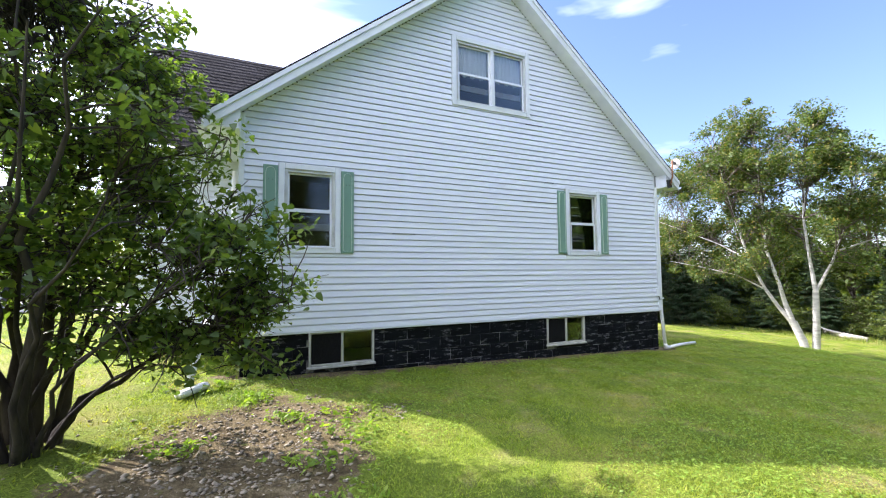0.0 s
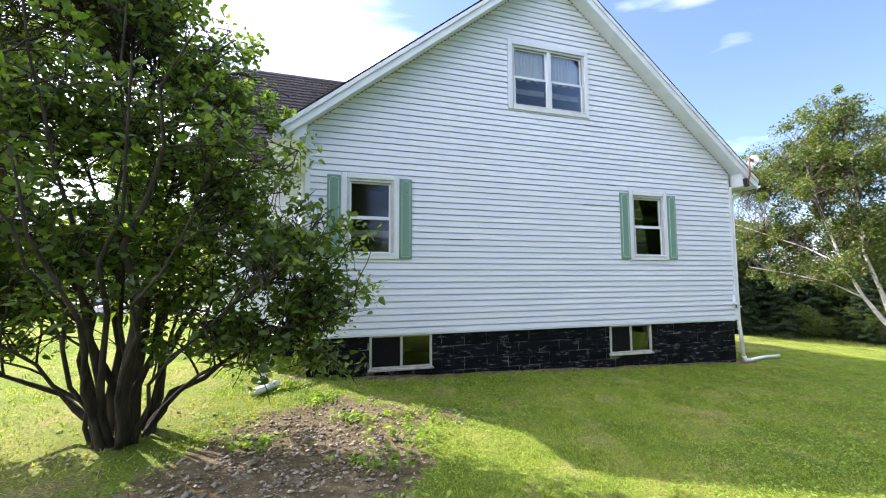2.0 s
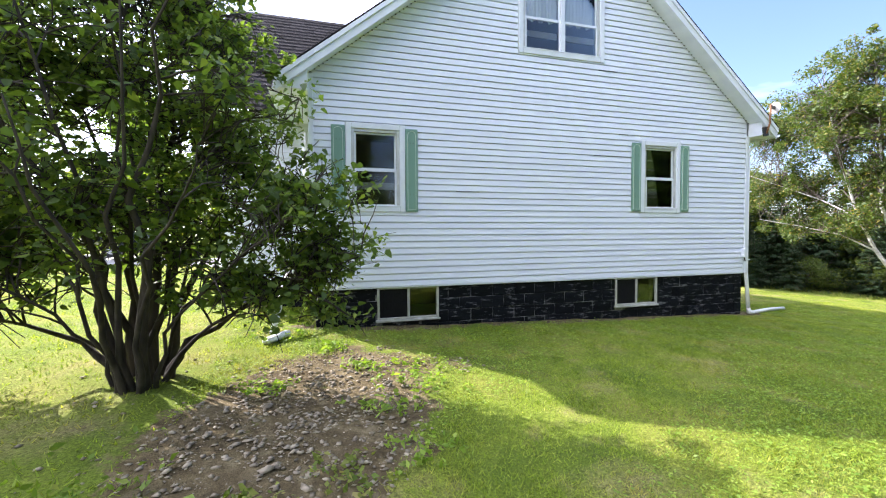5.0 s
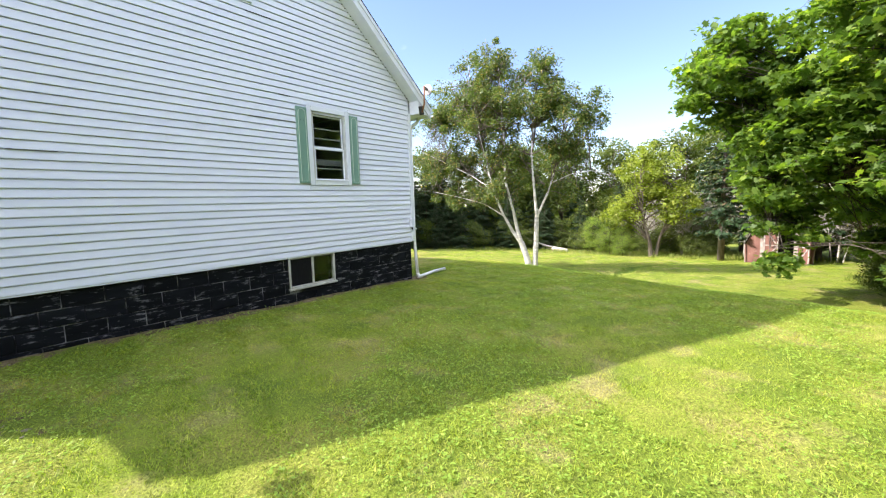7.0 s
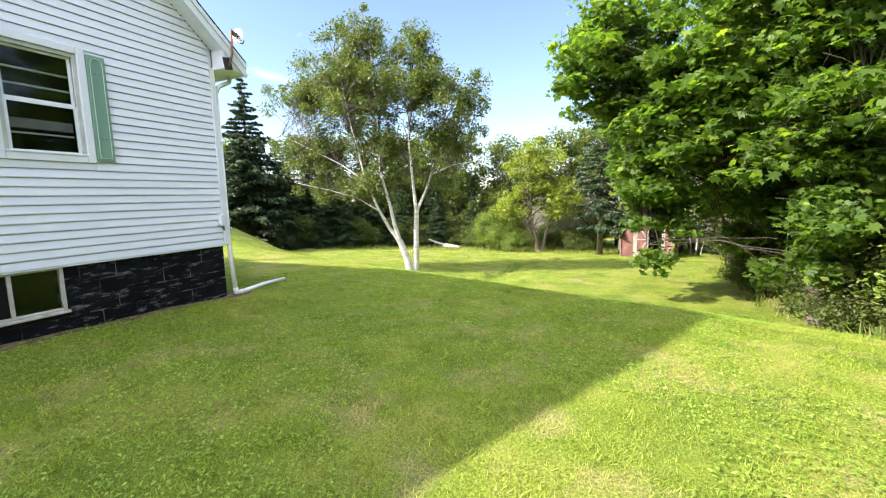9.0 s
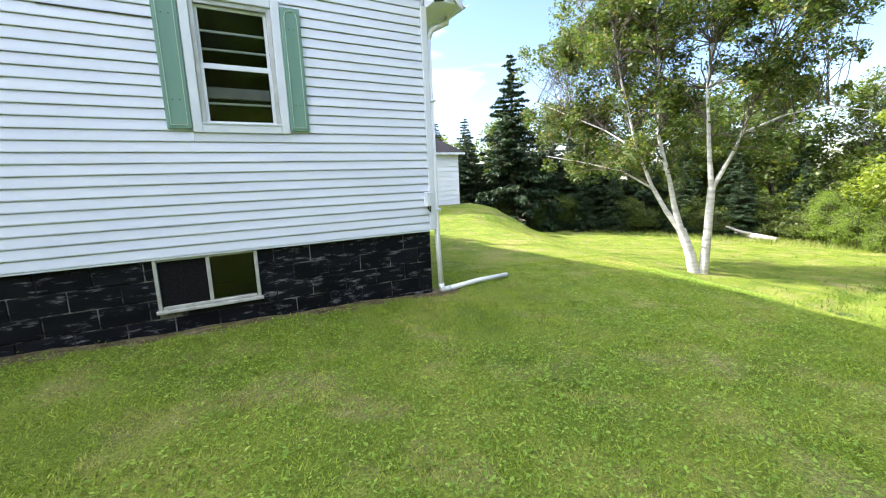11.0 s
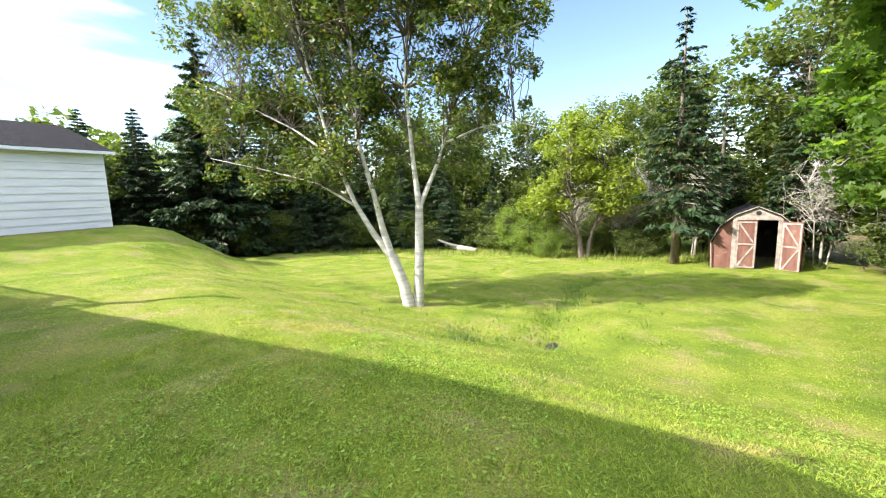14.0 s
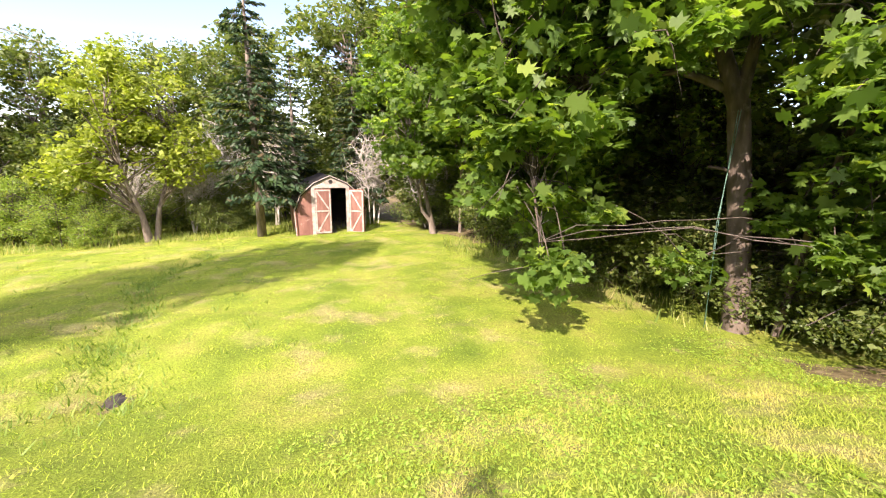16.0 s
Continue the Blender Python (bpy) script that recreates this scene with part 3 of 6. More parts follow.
part("starter_strip", Shape().box(HX0 + 0.012, -0.012, SILL - 0.022, HX1 - 0.075, 0.16, SILL - 0.002, 0.003), TRIM, house)
for x0, x1 in ((HX1 - 0.073, HX1 + 0.012),):
    part("corner_post", Shape().box(x0, -0.026, SILL - 0.006, x1, 0.09, roof_top(HX1) - 0.44, 0.006), TRIM, house, "white vinyl corner post")
part("corner_post", Shape().box(HX0 - 0.012, -0.026, SILL - 0.03, HX0 + 0.06, 0.09, roof_top(HX0) - 0.19, 0.006), TRIM, house, "white vinyl corner post")
# dark strips laid on the siding as the shade in its open gaps
for gxa, gxb, gzz in ((-3.68, -2.86, SILL + 22 * COURSE), (-3.15, -2.95, SILL + 26 * COURSE), (-3.6, -3.2, SILL + 37 * COURSE), (-6.3, -5.9, SILL + 15 * COURSE)):
    part("siding_gap_shade", Shape().box(gxa, -0.0185, gzz - 0.007, gxb, -0.004, gzz + 0.0005), SCREW_GAP, house, "dark strip for the shade under a loose siding course")
vx, vz = -4.36, 6.95
vent = part("gable_vent", Shape().box(vx - 0.15, -0.03, vz, vx - 0.12, 0.0, vz + 0.36).box(vx + 0.12, -0.03, vz, vx + 0.15, 0.0, vz + 0.36).box(vx - 0.12, -0.03, vz, vx + 0.12, 0.0, vz + 0.03), TRIM, house, "small louvred gable vent")
part("vent_back", Shape().box(vx - 0.12, -0.018, vz + 0.03, vx + 0.12, -0.004, vz + 0.36), SCREW_GAP, vent)
for k in range(5):
    part("louvre", Shape().obox((vx, -0.022, vz + 0.06 + 0.055 * k), (1, 0, 0), (0, 0.8, 0.6), (0.235, 0.03, 0.004)), BLACKMETAL, vent)

# foundation
FY = 0.03
fholes = [c for c in CELLAR.values()]
fcore = Shape()
for a, b in free_spans(HX0 + 0.05, HX1 - 0.06, 0.0, 0.7, fholes):
    fcore.box(a, FY + 0.012, -0.6, b, FY + 0.20, SILL - 0.024)
for a, b, c, d in CELLAR.values():
    fcore.box(a, FY + 0.012, -0.6, b, FY + 0.20, c)
fcore.box(HX1 - 0.26, FY + 0.2, -0.6, HX1 - 0.062, HOUSE_D - 0.3, SILL - 0.024)
fcore.box(HX0 + 0.052, FY + 0.2, -0.6, HX0 + 0.26, HOUSE_D - 0.3, SILL - 0.024)
found = part("foundation", fcore, MORTAR, house, "black tarred concrete block foundation with pale worn joints")
# cellar back and floor, painted near-black in place of cellar shade
part("cellar_back", Shape().box(HX0 + 0.3, 2.2, -0.6, HX1 - 0.3, 2.3, SILL - 0.07).box(HX0 + 0.3, FY + 0.22, -0.62, HX1 - 0.3, 2.19, -0.6), SHADE_TONE, house)
BW, BH, J = 0.398, 0.199, 0.011
row, zb = 0, SILL - 0.024 - BH
while zb > -0.45:
    x = HX1 - 0.06 - (0.2 if row % 2 else 0.4)
    xs = [HX1 - 0.06]
    while x > HX0 + 0.05:
        xs.append(x)
        x -= BW
    xs.append(HX0 + 0.05)
    for b, a in zip(xs, xs[1:]):
        for p, q in free_spans(a + J / 2, b - J / 2, zb, zb + BH - J, fholes):
            if q - p > 0.03:
                part("block", Shape().box(p, FY + random.uniform(-0.003, 0.003), zb, q, FY + 0.03, zb + BH - J, 0.006), BLOCK, found)
    zb -= BH
    row += 1


def sash_window(name, key, curtains="", bars=0):
    """A double-hung window with casing, two sashes, panes and a dark room behind."""
    x0, x1, z0, z1 = WINDOWS[key]
    w = thing(name, ((x0 + x1) / 2, 0, z0))
    w.parent = house
    w.location = w.location - house.location
    units = 2 if key == "upper" else 1
    c = 0.085
    part("casing", Shape().box(x0 - c, -0.035, z0 - c, x0, 0.03, z1 + c, 0.006), TRIM, w)
    part("casing", Shape().box(x1, -0.035, z0 - c, x1 + c, 0.03, z1 + c, 0.006), TRIM, w)
    part("head_casing", Shape().box(x0 + 0.001, -0.034, z1, x1 - 0.001, 0.03, z1 + c, 0.006), TRIM, w)
    part("window_sill", Shape().box(x0 + 0.001, -0.034, z0 - c, x1 - 0.001, 0.03, z0, 0.006).box(x0 - 0.01, -0.046, z0 - 0.004, x1 + 0.01, -0.036, z0 + 0.014, 0.004), TRIM, w)
    part("storm_frame", Shape().box(x0 + 0.002, -0.012, z0 + 0.002, x0 + 0.045, 0.012, z1 - 0.002, 0.003).box(x1 - 0.045, -0.012, z0 + 0.002, x1 - 0.002, 0.012, z1 - 0.002, 0.003).box(x0 + 0.046, -0.012, z1 - 0.045, x1 - 0.046, 0.012, z1 - 0.002, 0.003), ALU, w, "aluminium storm frame")
    zm = z0 + (z1 - z0) * 0.48
    uw = (x1 - x0 - 0.09) / units
    for k in range(units):
        a = x0 + 0.045 + uw * k
        b = a + uw
        if units == 2:
            a, b = (a, b - 0.035) if k == 0 else (a + 0.035, b)
        if k == 1:
            part("mullion", Shape().box(a - 0.07, -0.03, z0 + 0.002, a, 0.03, z1 - 0.046, 0.005), TRIM, w)
        for lo, hi, y in ((z0 + 0.004, zm, 0.0), (zm, z1 - 0.046, 0.025)):
            s = part("sash", Shape().box(a, y, lo, a + 0.03, y + 0.02, hi).box(b - 0.03, y, lo, b, y + 0.02, hi).box(a + 0.03, y, lo, b - 0.03, y + 0.02, lo + 0.028).box(a + 0.03, y, hi - 0.028, b - 0.03, y + 0.02, hi), TRIM, w)
            g = part("pane", Shape().box(a + 0.03, y + 0.008, lo + 0.028, b - 0.03, y + 0.012, hi - 0.028), GLASS, w)
            g.visible_shadow = False
        part("rail", Shape().box(a + 0.03, 0.06, zm - 0.30, b - 0.03, 0.085, zm - 0.19, 0.004), INNER, w)
        for j in range(bars):
            zz = zm + 0.16 + 0.17 * j
            part("inner_rail", Shape().box(a + 0.03, 0.055, zz, b - 0.03, 0.075, zz + 0.022, 0.003), ALU, w)
        if bars:
            part("inner_rail", Shape().box(a + 0.03, 0.055, zm - 0.36, b - 0.03, 0.075, zm - 0.34, 0.003), ALU, w)
        if curtains:
            v, f = [], []
            cols = 44
            for i in range(cols + 1):
                xx = a + 0.03 + (b - a - 0.06) * i / cols
                yy = 0.075 + 0.016 * math.sin(i * 1.35) + 0.008 * math.sin(i * 3.1)
                v += [(xx, yy, zm - 0.02 + 0.02 * math.sin(i * 0.5)), (xx, yy, z1 - 0.05)]
                if i:
                    f.append((2 * i - 2, 2 * i, 2 * i + 1, 2 * i - 1))
            part("curtain", Shape().add(v, f), CURTAIN, w, "sheer white curtain", True)
    return w


tagged(sash_window("window", "left"), "white double-hung window with a dark room behind")
tagged(sash_window("window", "right", bars=2), "white double-hung window with inner rails")
tagged(sash_window("window", "upper", curtains="sheer"), "paired white gable windows with sheer upper curtains")


def shutter(x0, x1, z0, z1):
    s = thing("shutter", ((x0 + x1) / 2, 0, z0), "faded green board shutter with a pale routed outline")
    s.parent = house
    s.location = s.location - house.location
    part("panel", Shape().box(x0, -0.042, z0, x1, -0.018, z1, 0.006), SHUTTER, s)
    i, wd, ch = 0.035, 0.015, 0.05
    pts = [(x0 + i, z0 + i), (x1 - i, z0 + i), (x1 - i, z1 - i - ch - 0.02), (x1 - i - 0.015, z1 - i - 0.02), (x1 - i - ch, z1 - i), (x0 + i + ch, z1 - i), (x0 + i + 0.015, z1 - i - 0.02), (x0 + i, z1 - i - ch - 0.02)]
    line = Shape()
    for (ax, az), (bx, bz) in zip(pts, pts[1:] + pts[:1]):
        line.beam((ax, -0.0435, az), (bx, -0.0435, bz), 0.004, wd, (0, 1, 0))
    part("outline", line, SHUTTER_LINE, s, "pale green outline")
    for zz in (z0 + 0.27, z1 - 0.22):
        for xx in (x0 + 0.075, x1 - 0.075):
            part("screw", Shape().tube([(xx, -0.043, zz), (xx, -0.047, zz)], 0.006, 8), SCREW_GAP, s)


shutter(-8.27, -8.066, 1.93, 3.225)
shutter(-7.144, -6.945, 1.93, 3.225)
shutter(-2.88, -2.67, 1.985, 3.25)
shutter(-1.745, -1.545, 1.985, 3.25)

for key in CELLAR:
    x0, x1, z0, z1 = CELLAR[key]
    w = thing("cellar_window", ((x0 + x1) / 2, 0, z0), "low sliding cellar window in a weathered cream frame")
    w.parent = house
    w.location = w.location - house.location
    y0, y1 = FY - 0.022, FY + 0.05
    part("window_frame", Shape().box(x0, y0, z0, x0 + 0.034, y1, z1, 0.004).box(x1 - 0.034, y0, z0, x1, y1, z1, 0.004).box(x0 + 0.041, y0, z1 - 0.03, x1 - 0.041, y1, z1, 0.004).box(x0 + 0.041, y0, z0, x1 - 0.041, y1, z0 + 0.03, 0.004), CREAM, w)
    part("window_sill", Shape().box(x0 - 0.02, y0 - 0.03, z0 - 0.035, x1 + 0.02, y1, z0 - 0.002, 0.006), CREAM, w)
    xm = (x0 + x1) / 2
    part("mullion", Shape().box(xm - 0.018, y0 + 0.004, z0 + 0.031, xm + 0.018, y1 - 0.01, z1 - 0.031, 0.004), CREAM, w)
    for a, b in ((x0 + 0.041, xm - 0.019), (xm + 0.019, x1 - 0.041)):
        if a < xm - 0.1:
            # added black sheet: the unlit, reflection-free look of this pane as colour
            part("insect_screen", Shape().box(a, FY + 0.006, z0 + 0.031, b, FY + 0.012, z1 - 0.031), DARK_PANE, w, "black sheet added for the dark left pane")
        else:
            g = part("pane", Shape().box(a, FY + 0.01, z0 + 0.031, b, FY + 0.015, z1 - 0.031), GLASS, w)
            g.visible_shadow = False

# set-back wing behind the bush
EX0, EY = -10.15, 1.7
ez = 3.78
part("wing_wall", Shape().box(EX0, EY, SILL, HX0 - 0.02, EY + 0.16, ez), TRIM, house)
part("wing_side_wall", Shape().box(EX0, EY + 0.165, SILL, EX0 + 0.16, 6.0, ez), SIDING, house)
part("wing_foundation", Shape().box(EX0 + 0.1, EY + 0.05, -0.4, HX0 - 0.0, EY + 0.25, SILL - 0.005).box(EX0 + 0.1, EY + 0.26, -0.4, EX0 + 0.3, 6.0, SILL - 0.005), BLOCK, house)
zc = SILL
while zc < ez - 0.12:
    part("siding_course", Shape().add([(v.x, v.y + EY, v.z) for v in course_mesh(EX0 + 0.02, HX0 - 0.03, EX0 + 0.02, HX0 - 0.03, zc, COURSE).v], course_mesh(0, 1, 0, 1, 0, COURSE).f), SIDING, house)
    zc += COURSE
wing_slope = 0.97
wy0 = EY - 0.35
rows_n = 26
wing_roof = part("wing_roof", Shape().add([(EX0 - 0.25, wy0, ez - 0.05), (RIDGE_X, wy0, ez - 0.05), (RIDGE_X, wy0 + 3.4, ez - 0.05 + 3.4 * wing_slope), (EX0 - 0.25, wy0 + 3.4, ez - 0.05 + 3.4 * wing_slope),
                                          (EX0 - 0.25, wy0 + 6.8, ez - 0.05), (RIDGE_X, wy0 + 6.8, ez - 0.05)], [(0, 1, 2, 3), (3, 2, 5, 4)]), SHINGLE, house, "dark shingled wing roof")
for r in range(rows_n):
    ya, yb = wy0 + 3.4 * r / rows_n, wy0 + 3.4 * (r + 1) / rows_n
    za, zb2 = ez - 0.05 + (ya - wy0) * wing_slope, ez - 0.05 + (yb - wy0) * wing_slope
    x = EX0 - 0.26 - random.uniform(0, 0.3)
    while x < -6.6:
        part("shingle", Shape().add([(x + 0.004, ya - 0.004, za + 0.012), (x + 0.326, ya - 0.004, za + 0.012), (x + 0.326, yb, zb2 + 0.004), (x + 0.004, yb, zb2 + 0.004), (x + 0.004, ya - 0.003, za), (x + 0.326, ya - 0.003, za)], [(0, 1, 2, 3), (4, 5, 1, 0)]), SHINGLE, wing_roof)
        x += 0.33

# ---------------------------------------------------------------- plants


def leaf_cloud(centres, spread, count, size, rng, template, faces, flat=0.6, droop=0.35, face_up=0.6, jitter=0.35):
    """Many single leaves scattered about the given centres. Returns vertices and faces."""
    centres = np.asarray(centres, dtype=float)
    pick = rng.integers(0, len(centres), count)
    off = rng.normal(0, 1, (count, 3))
    off /= np.maximum(np.linalg.norm(off, axis=1, keepdims=True), 1e-6)
    off *= (rng.random((count, 1)) ** 0.45) * np.asarray(spread)[pick][:, None]
    off[:, 2] *= flat
    pos = centres[pick] + off
    nrm = rng.normal(0, 1, (count, 3)) * (1 - face_up) + np.array([0, 0, 1.0]) * face_up
    nrm /= np.linalg.norm(nrm, axis=1, keepdims=True)
    yaw = rng.random(count) * 2 * np.pi
    d = np.stack([np.cos(yaw), np.sin(yaw), -droop + 0.3 * rng.normal(0, 1, count)], 1)
    d -= nrm * np.sum(d * nrm, axis=1, keepdims=True)
    d /= np.maximum(np.linalg.norm(d, axis=1, keepdims=True), 1e-6)
    sidev = np.cross(nrm, d)
    sc = size * (1 + jitter * rng.normal(0, 1, (count, 1))).clip(0.45, 1.9)
    v = pos[:, None, :] + sc[:, None, :] * (template[None, :, 0:1] * sidev[:, None, :] + template[None, :, 1:2] * d[:, None, :] + template[None, :, 2:3] * nrm[:, None, :])
    k = len(template)
    f = (np.asarray(faces)[None, :, :] + (np.arange(count) * k)[:, None, None]).reshape(-1, len(faces[0]))
    return v.reshape(-1, 3), f


OVAL = np.array([(0, -0.5, 0), (0.30, -0.12, 0.06), (0, 0.62, -0.06), (-0.30, -0.12, 0.06)])
OVAL_F = [(0, 1, 2, 3)]
HEART = np.array([(0, -0.42, 0), (0.34, -0.25, 0.07), (0.24, 0.18, 0.06), (0, 0.62, -0.08), (-0.24, 0.18, 0.06), (-0.34, -0.25, 0.07), (0, 0.0, -0.01)])
HEART_F = [(0, 1, 6), (1, 2, 6), (2, 3, 6), (3, 4, 6), (4, 5, 6), (5, 0, 6)]
LOBED = np.array([(0, -0.45, 0), (0.28, -0.38, -0.03), (0.20, -0.14, 0.02), (0.55, 0.02, -0.06), (0.24, 0.14, 0.02), (0.33, 0.44, -0.05), (0.10, 0.30, 0.02), (0, 0.62, -0.08), (-0.10, 0.30, 0.02), (-0.33, 0.44, -0.05), (-0.24, 0.14, 0.02), (-0.55, 0.02, -0.06), (-0.20, -0.14, 0.02), (-0.28, -0.38, -0.03), (0, 0, 0.02)])
LOBED = LOBED[:14]
LOBED_F = [tuple(range(14))]
BLADE = np.array([(-0.045, 0, 0), (0.045, 0, 0), (0, 1.0, 0.12)])
SPRAY = np.array([(-0.05, -0.5, 0), (0.05, -0.5, 0), (0.16, 0.1, -0.03), (0, 0.55, -0.10), (-0.16, 0.1, -0.03)])


def bent(a, b, sag, rng, n=6, wob=0.06):
    """A limb's line from a to b, bowed upwards by sag and a little crooked."""
    a, b = np.array(a, float), np.array(b, float)
    ln = np.linalg.norm(b - a)
    pts = []
    for i in range(n + 1):
        t = i / n
        p = a + (b - a) * t
        p[2] += sag * math.sin(math.pi * t) * ln
        if 0 < i < n:
            p += rng.normal(0, wob * ln / n, 3)
        pts.append(tuple(p))
    return pts


def broadleaf(name, loc, stems, crown, clumps, leaves, size, bark, leafmat, label, category="tree", seed=1, template=OVAL, faces=OVAL_F, clump_r=(0.35, 0.75), flat=0.7, sag=0.1, limb_r=0.035, shell=0.55, droop=0.35, cut=None, twigs=0, group="", face_up=0.55, bare_stems=0, twig_bark=None):
    """A tree: stems given as lists of points with radii, limbs that reach clumps inside the crown, and single leaves.
    crown: list of (centre, radii), all relative to loc."""
    rng = np.random.default_rng(seed)
    t = thing(name, loc, label, category, group)
    wood = Shape()
    nodes = []
    for number, (pts, r0, r1) in enumerate(stems):
        k = len(pts)
        wood.tube([Vector(p) + Vector(loc) for p in pts], [r0 + (r1 - r0) * (i / (k - 1)) ** 0.65 for i in range(k)], 10, False)
        for i in range(k - 1):
            for q in np.linspace(0, 1, 5):
                u = (i + q) / (k - 1)
                nodes.append((np.array(pts[i]) * (1 - q) + np.array(pts[i + 1]) * q, r0 + (r1 - r0) * u ** 0.8, u if number >= bare_stems else 0.0))
    part("trunk", wood, bark, t, "", True)
    centres, radii = [], []
    vol = np.array([c[1][0] * c[1][1] * c[1][2] for c in crown])
    while len(centres) < clumps:
        c, r = crown[rng.choice(len(crown), p=vol / vol.sum())]
        d = rng.normal(0, 1, 3)
        d /= np.linalg.norm(d)
        p = np.array(c) + d * np.array(r) * (shell + (1 - shell) * rng.random()) * (0.82 + 0.3 * rng.random())
        if cut and not cut(p):
            continue
        centres.append(p)
        radii.append(rng.uniform(*clump_r))
    limbs = Shape()
    high = [q for q in nodes if q[2] > 0.25]
    for p, cr in zip(centres, radii):
        cand = sorted(high, key=lambda q: np.linalg.norm(q[0] - p) + 0.9 * max(0, q[0][2] - p[2] + 0.15) + 0.25 * rng.random())
        s, sr, _ = cand[rng.integers(0, min(9, len(cand)))]
        r0 = min(sr * 0.6, limb_r * (0.5 + 0.35 * np.linalg.norm(p - s)))
        line = bent(s, p, sag * rng.uniform(0.3, 1.2), rng, 6)
        limbs.tube([Vector(q) + Vector(loc) for q in line], [r0 + (0.006 - r0) * i / 6 for i in range(7)], 6)
        for _ in range(twigs):
            a = np.array(line[rng.integers(3, 7)])
            b = a + rng.normal(0, 1, 3) * cr * 0.7
            limbs.tube([Vector(q) + Vector(loc) for q in bent(a, b, 0.05, rng, 3)], [0.007, 0.006, 0.004, 0.003], 4)
    tagged(part("branchwork", limbs, twig_bark or bark, t, "", True), kind="stuff")
    v, f = leaf_cloud(centres, np.array(radii), leaves, size, rng, template, faces, flat, droop, face_up)
    part("crown", mesh_np(v, f), leafmat, t)
    return t


def conifer(name, loc, height, radius, label, seed=1, bare=0.06, dens=1.0, group="", leafmat=None, gap=0.0):
    """A spruce: straight stem, whorls of drooping boughs, sprays of needles."""
    rng = np.random.default_rng(seed)
    t = thing(name, loc, label, "tree", group)
    part("trunk", Shape().tube([Vector(loc) + Vector((0, 0, -0.15)), Vector(loc) + Vector((0.05, 0, height * 0.5)), Vector(loc) + Vector((0, 0, height))], [height * 0.018, height * 0.011, 0.01], 8), BARK_GREY, t, "", True)
    wood = Shape()
    pos, dirs, sizes = [], [], []
    z = height * bare
    while z < height * 0.985:
        u = z / height
        r = radius * (1 - u) ** 0.8 * (0.75 + 0.25 * min(1, u * 6)) + 0.08
        for k in range(int(5 + 3 * (1 - u))):
            if rng.random() < gap:
                continue
            a = rng.random() * 2 * math.pi
            ln = r * rng.uniform(0.65, 1.15)
            d = np.array([math.cos(a), math.sin(a), 0])
            tip = np.array([0, 0, z]) + d * ln + np.array([0, 0, -0.18 * ln + 0.25 * u * ln])
            mid = np.array([0, 0, z]) + d * ln * 0.55 + np.array([0, 0, -0.16 * ln + 0.2 * u * ln])
            wood.tube([Vector((0, 0, z)) + Vector(loc), Vector(mid) + Vector(loc), Vector(tip) + Vector(loc)], [0.006 + 0.008 * ln, 0.005 + 0.004 * ln, 0.003], 4)
            n = int(dens * (10 + 26 * ln))
            q = rng.random(n) ** 0.7
            base = np.where(q[:, None] < 0.55, np.array([0, 0, z]) + (mid - np.array([0, 0, z])) * (q[:, None] / 0.55), mid + (tip - mid) * ((q[:, None] - 0.55) / 0.45))
            sd = np.array([-d[1], d[0], 0])
            side = rng.uniform(-1, 1, n)
            pos.append(base + sd * (side * 0.30 * ln * (1.05 - q))[:, None] + np.array([0, 0, -1]) * (rng.random(n) * 0.10 * ln)[:, None])
            dirs.append(d * 0.7 + sd * side[:, None] * 0.8 + np.array([0, 0, -0.25]) + rng.normal(0, 0.25, (n, 3)))
            sizes.append(rng.uniform(0.20, 0.40, n) * (0.6 + 0.5 * (1 - u)))
        z += height * 0.019 + 0.05
    tagged(part("branchwork", wood, BARK_DARK, t), kind="stuff")
    pos, dirs, sizes = np.concatenate(pos), np.concatenate(dirs), np.concatenate(sizes)
    dirs /= np.linalg.norm(dirs, axis=1, keepdims=True)
    nrm = np.array([0, 0, 1.0]) + rng.normal(0, 0.35, pos.shape)
    nrm -= dirs * np.sum(nrm * dirs, axis=1, keepdims=True)
    nrm /= np.linalg.norm(nrm, axis=1, keepdims=True)
    sv = np.cross(nrm, dirs)
    v = pos[:, None] + sizes[:, None, None] * (SPRAY[None, :, 0:1] * sv[:, None] + SPRAY[None, :, 1:2] * dirs[:, None] + SPRAY[None, :, 2:3] * nrm[:, None])
    f = np.array([[0, 1, 2, 3, 4]])[None] + (np.arange(len(pos)) * 5)[:, None, None]
    part("crown", mesh_np(v.reshape(-1, 3), f.reshape(-1, 5)), leafmat or NEEDLE, t)
    return t

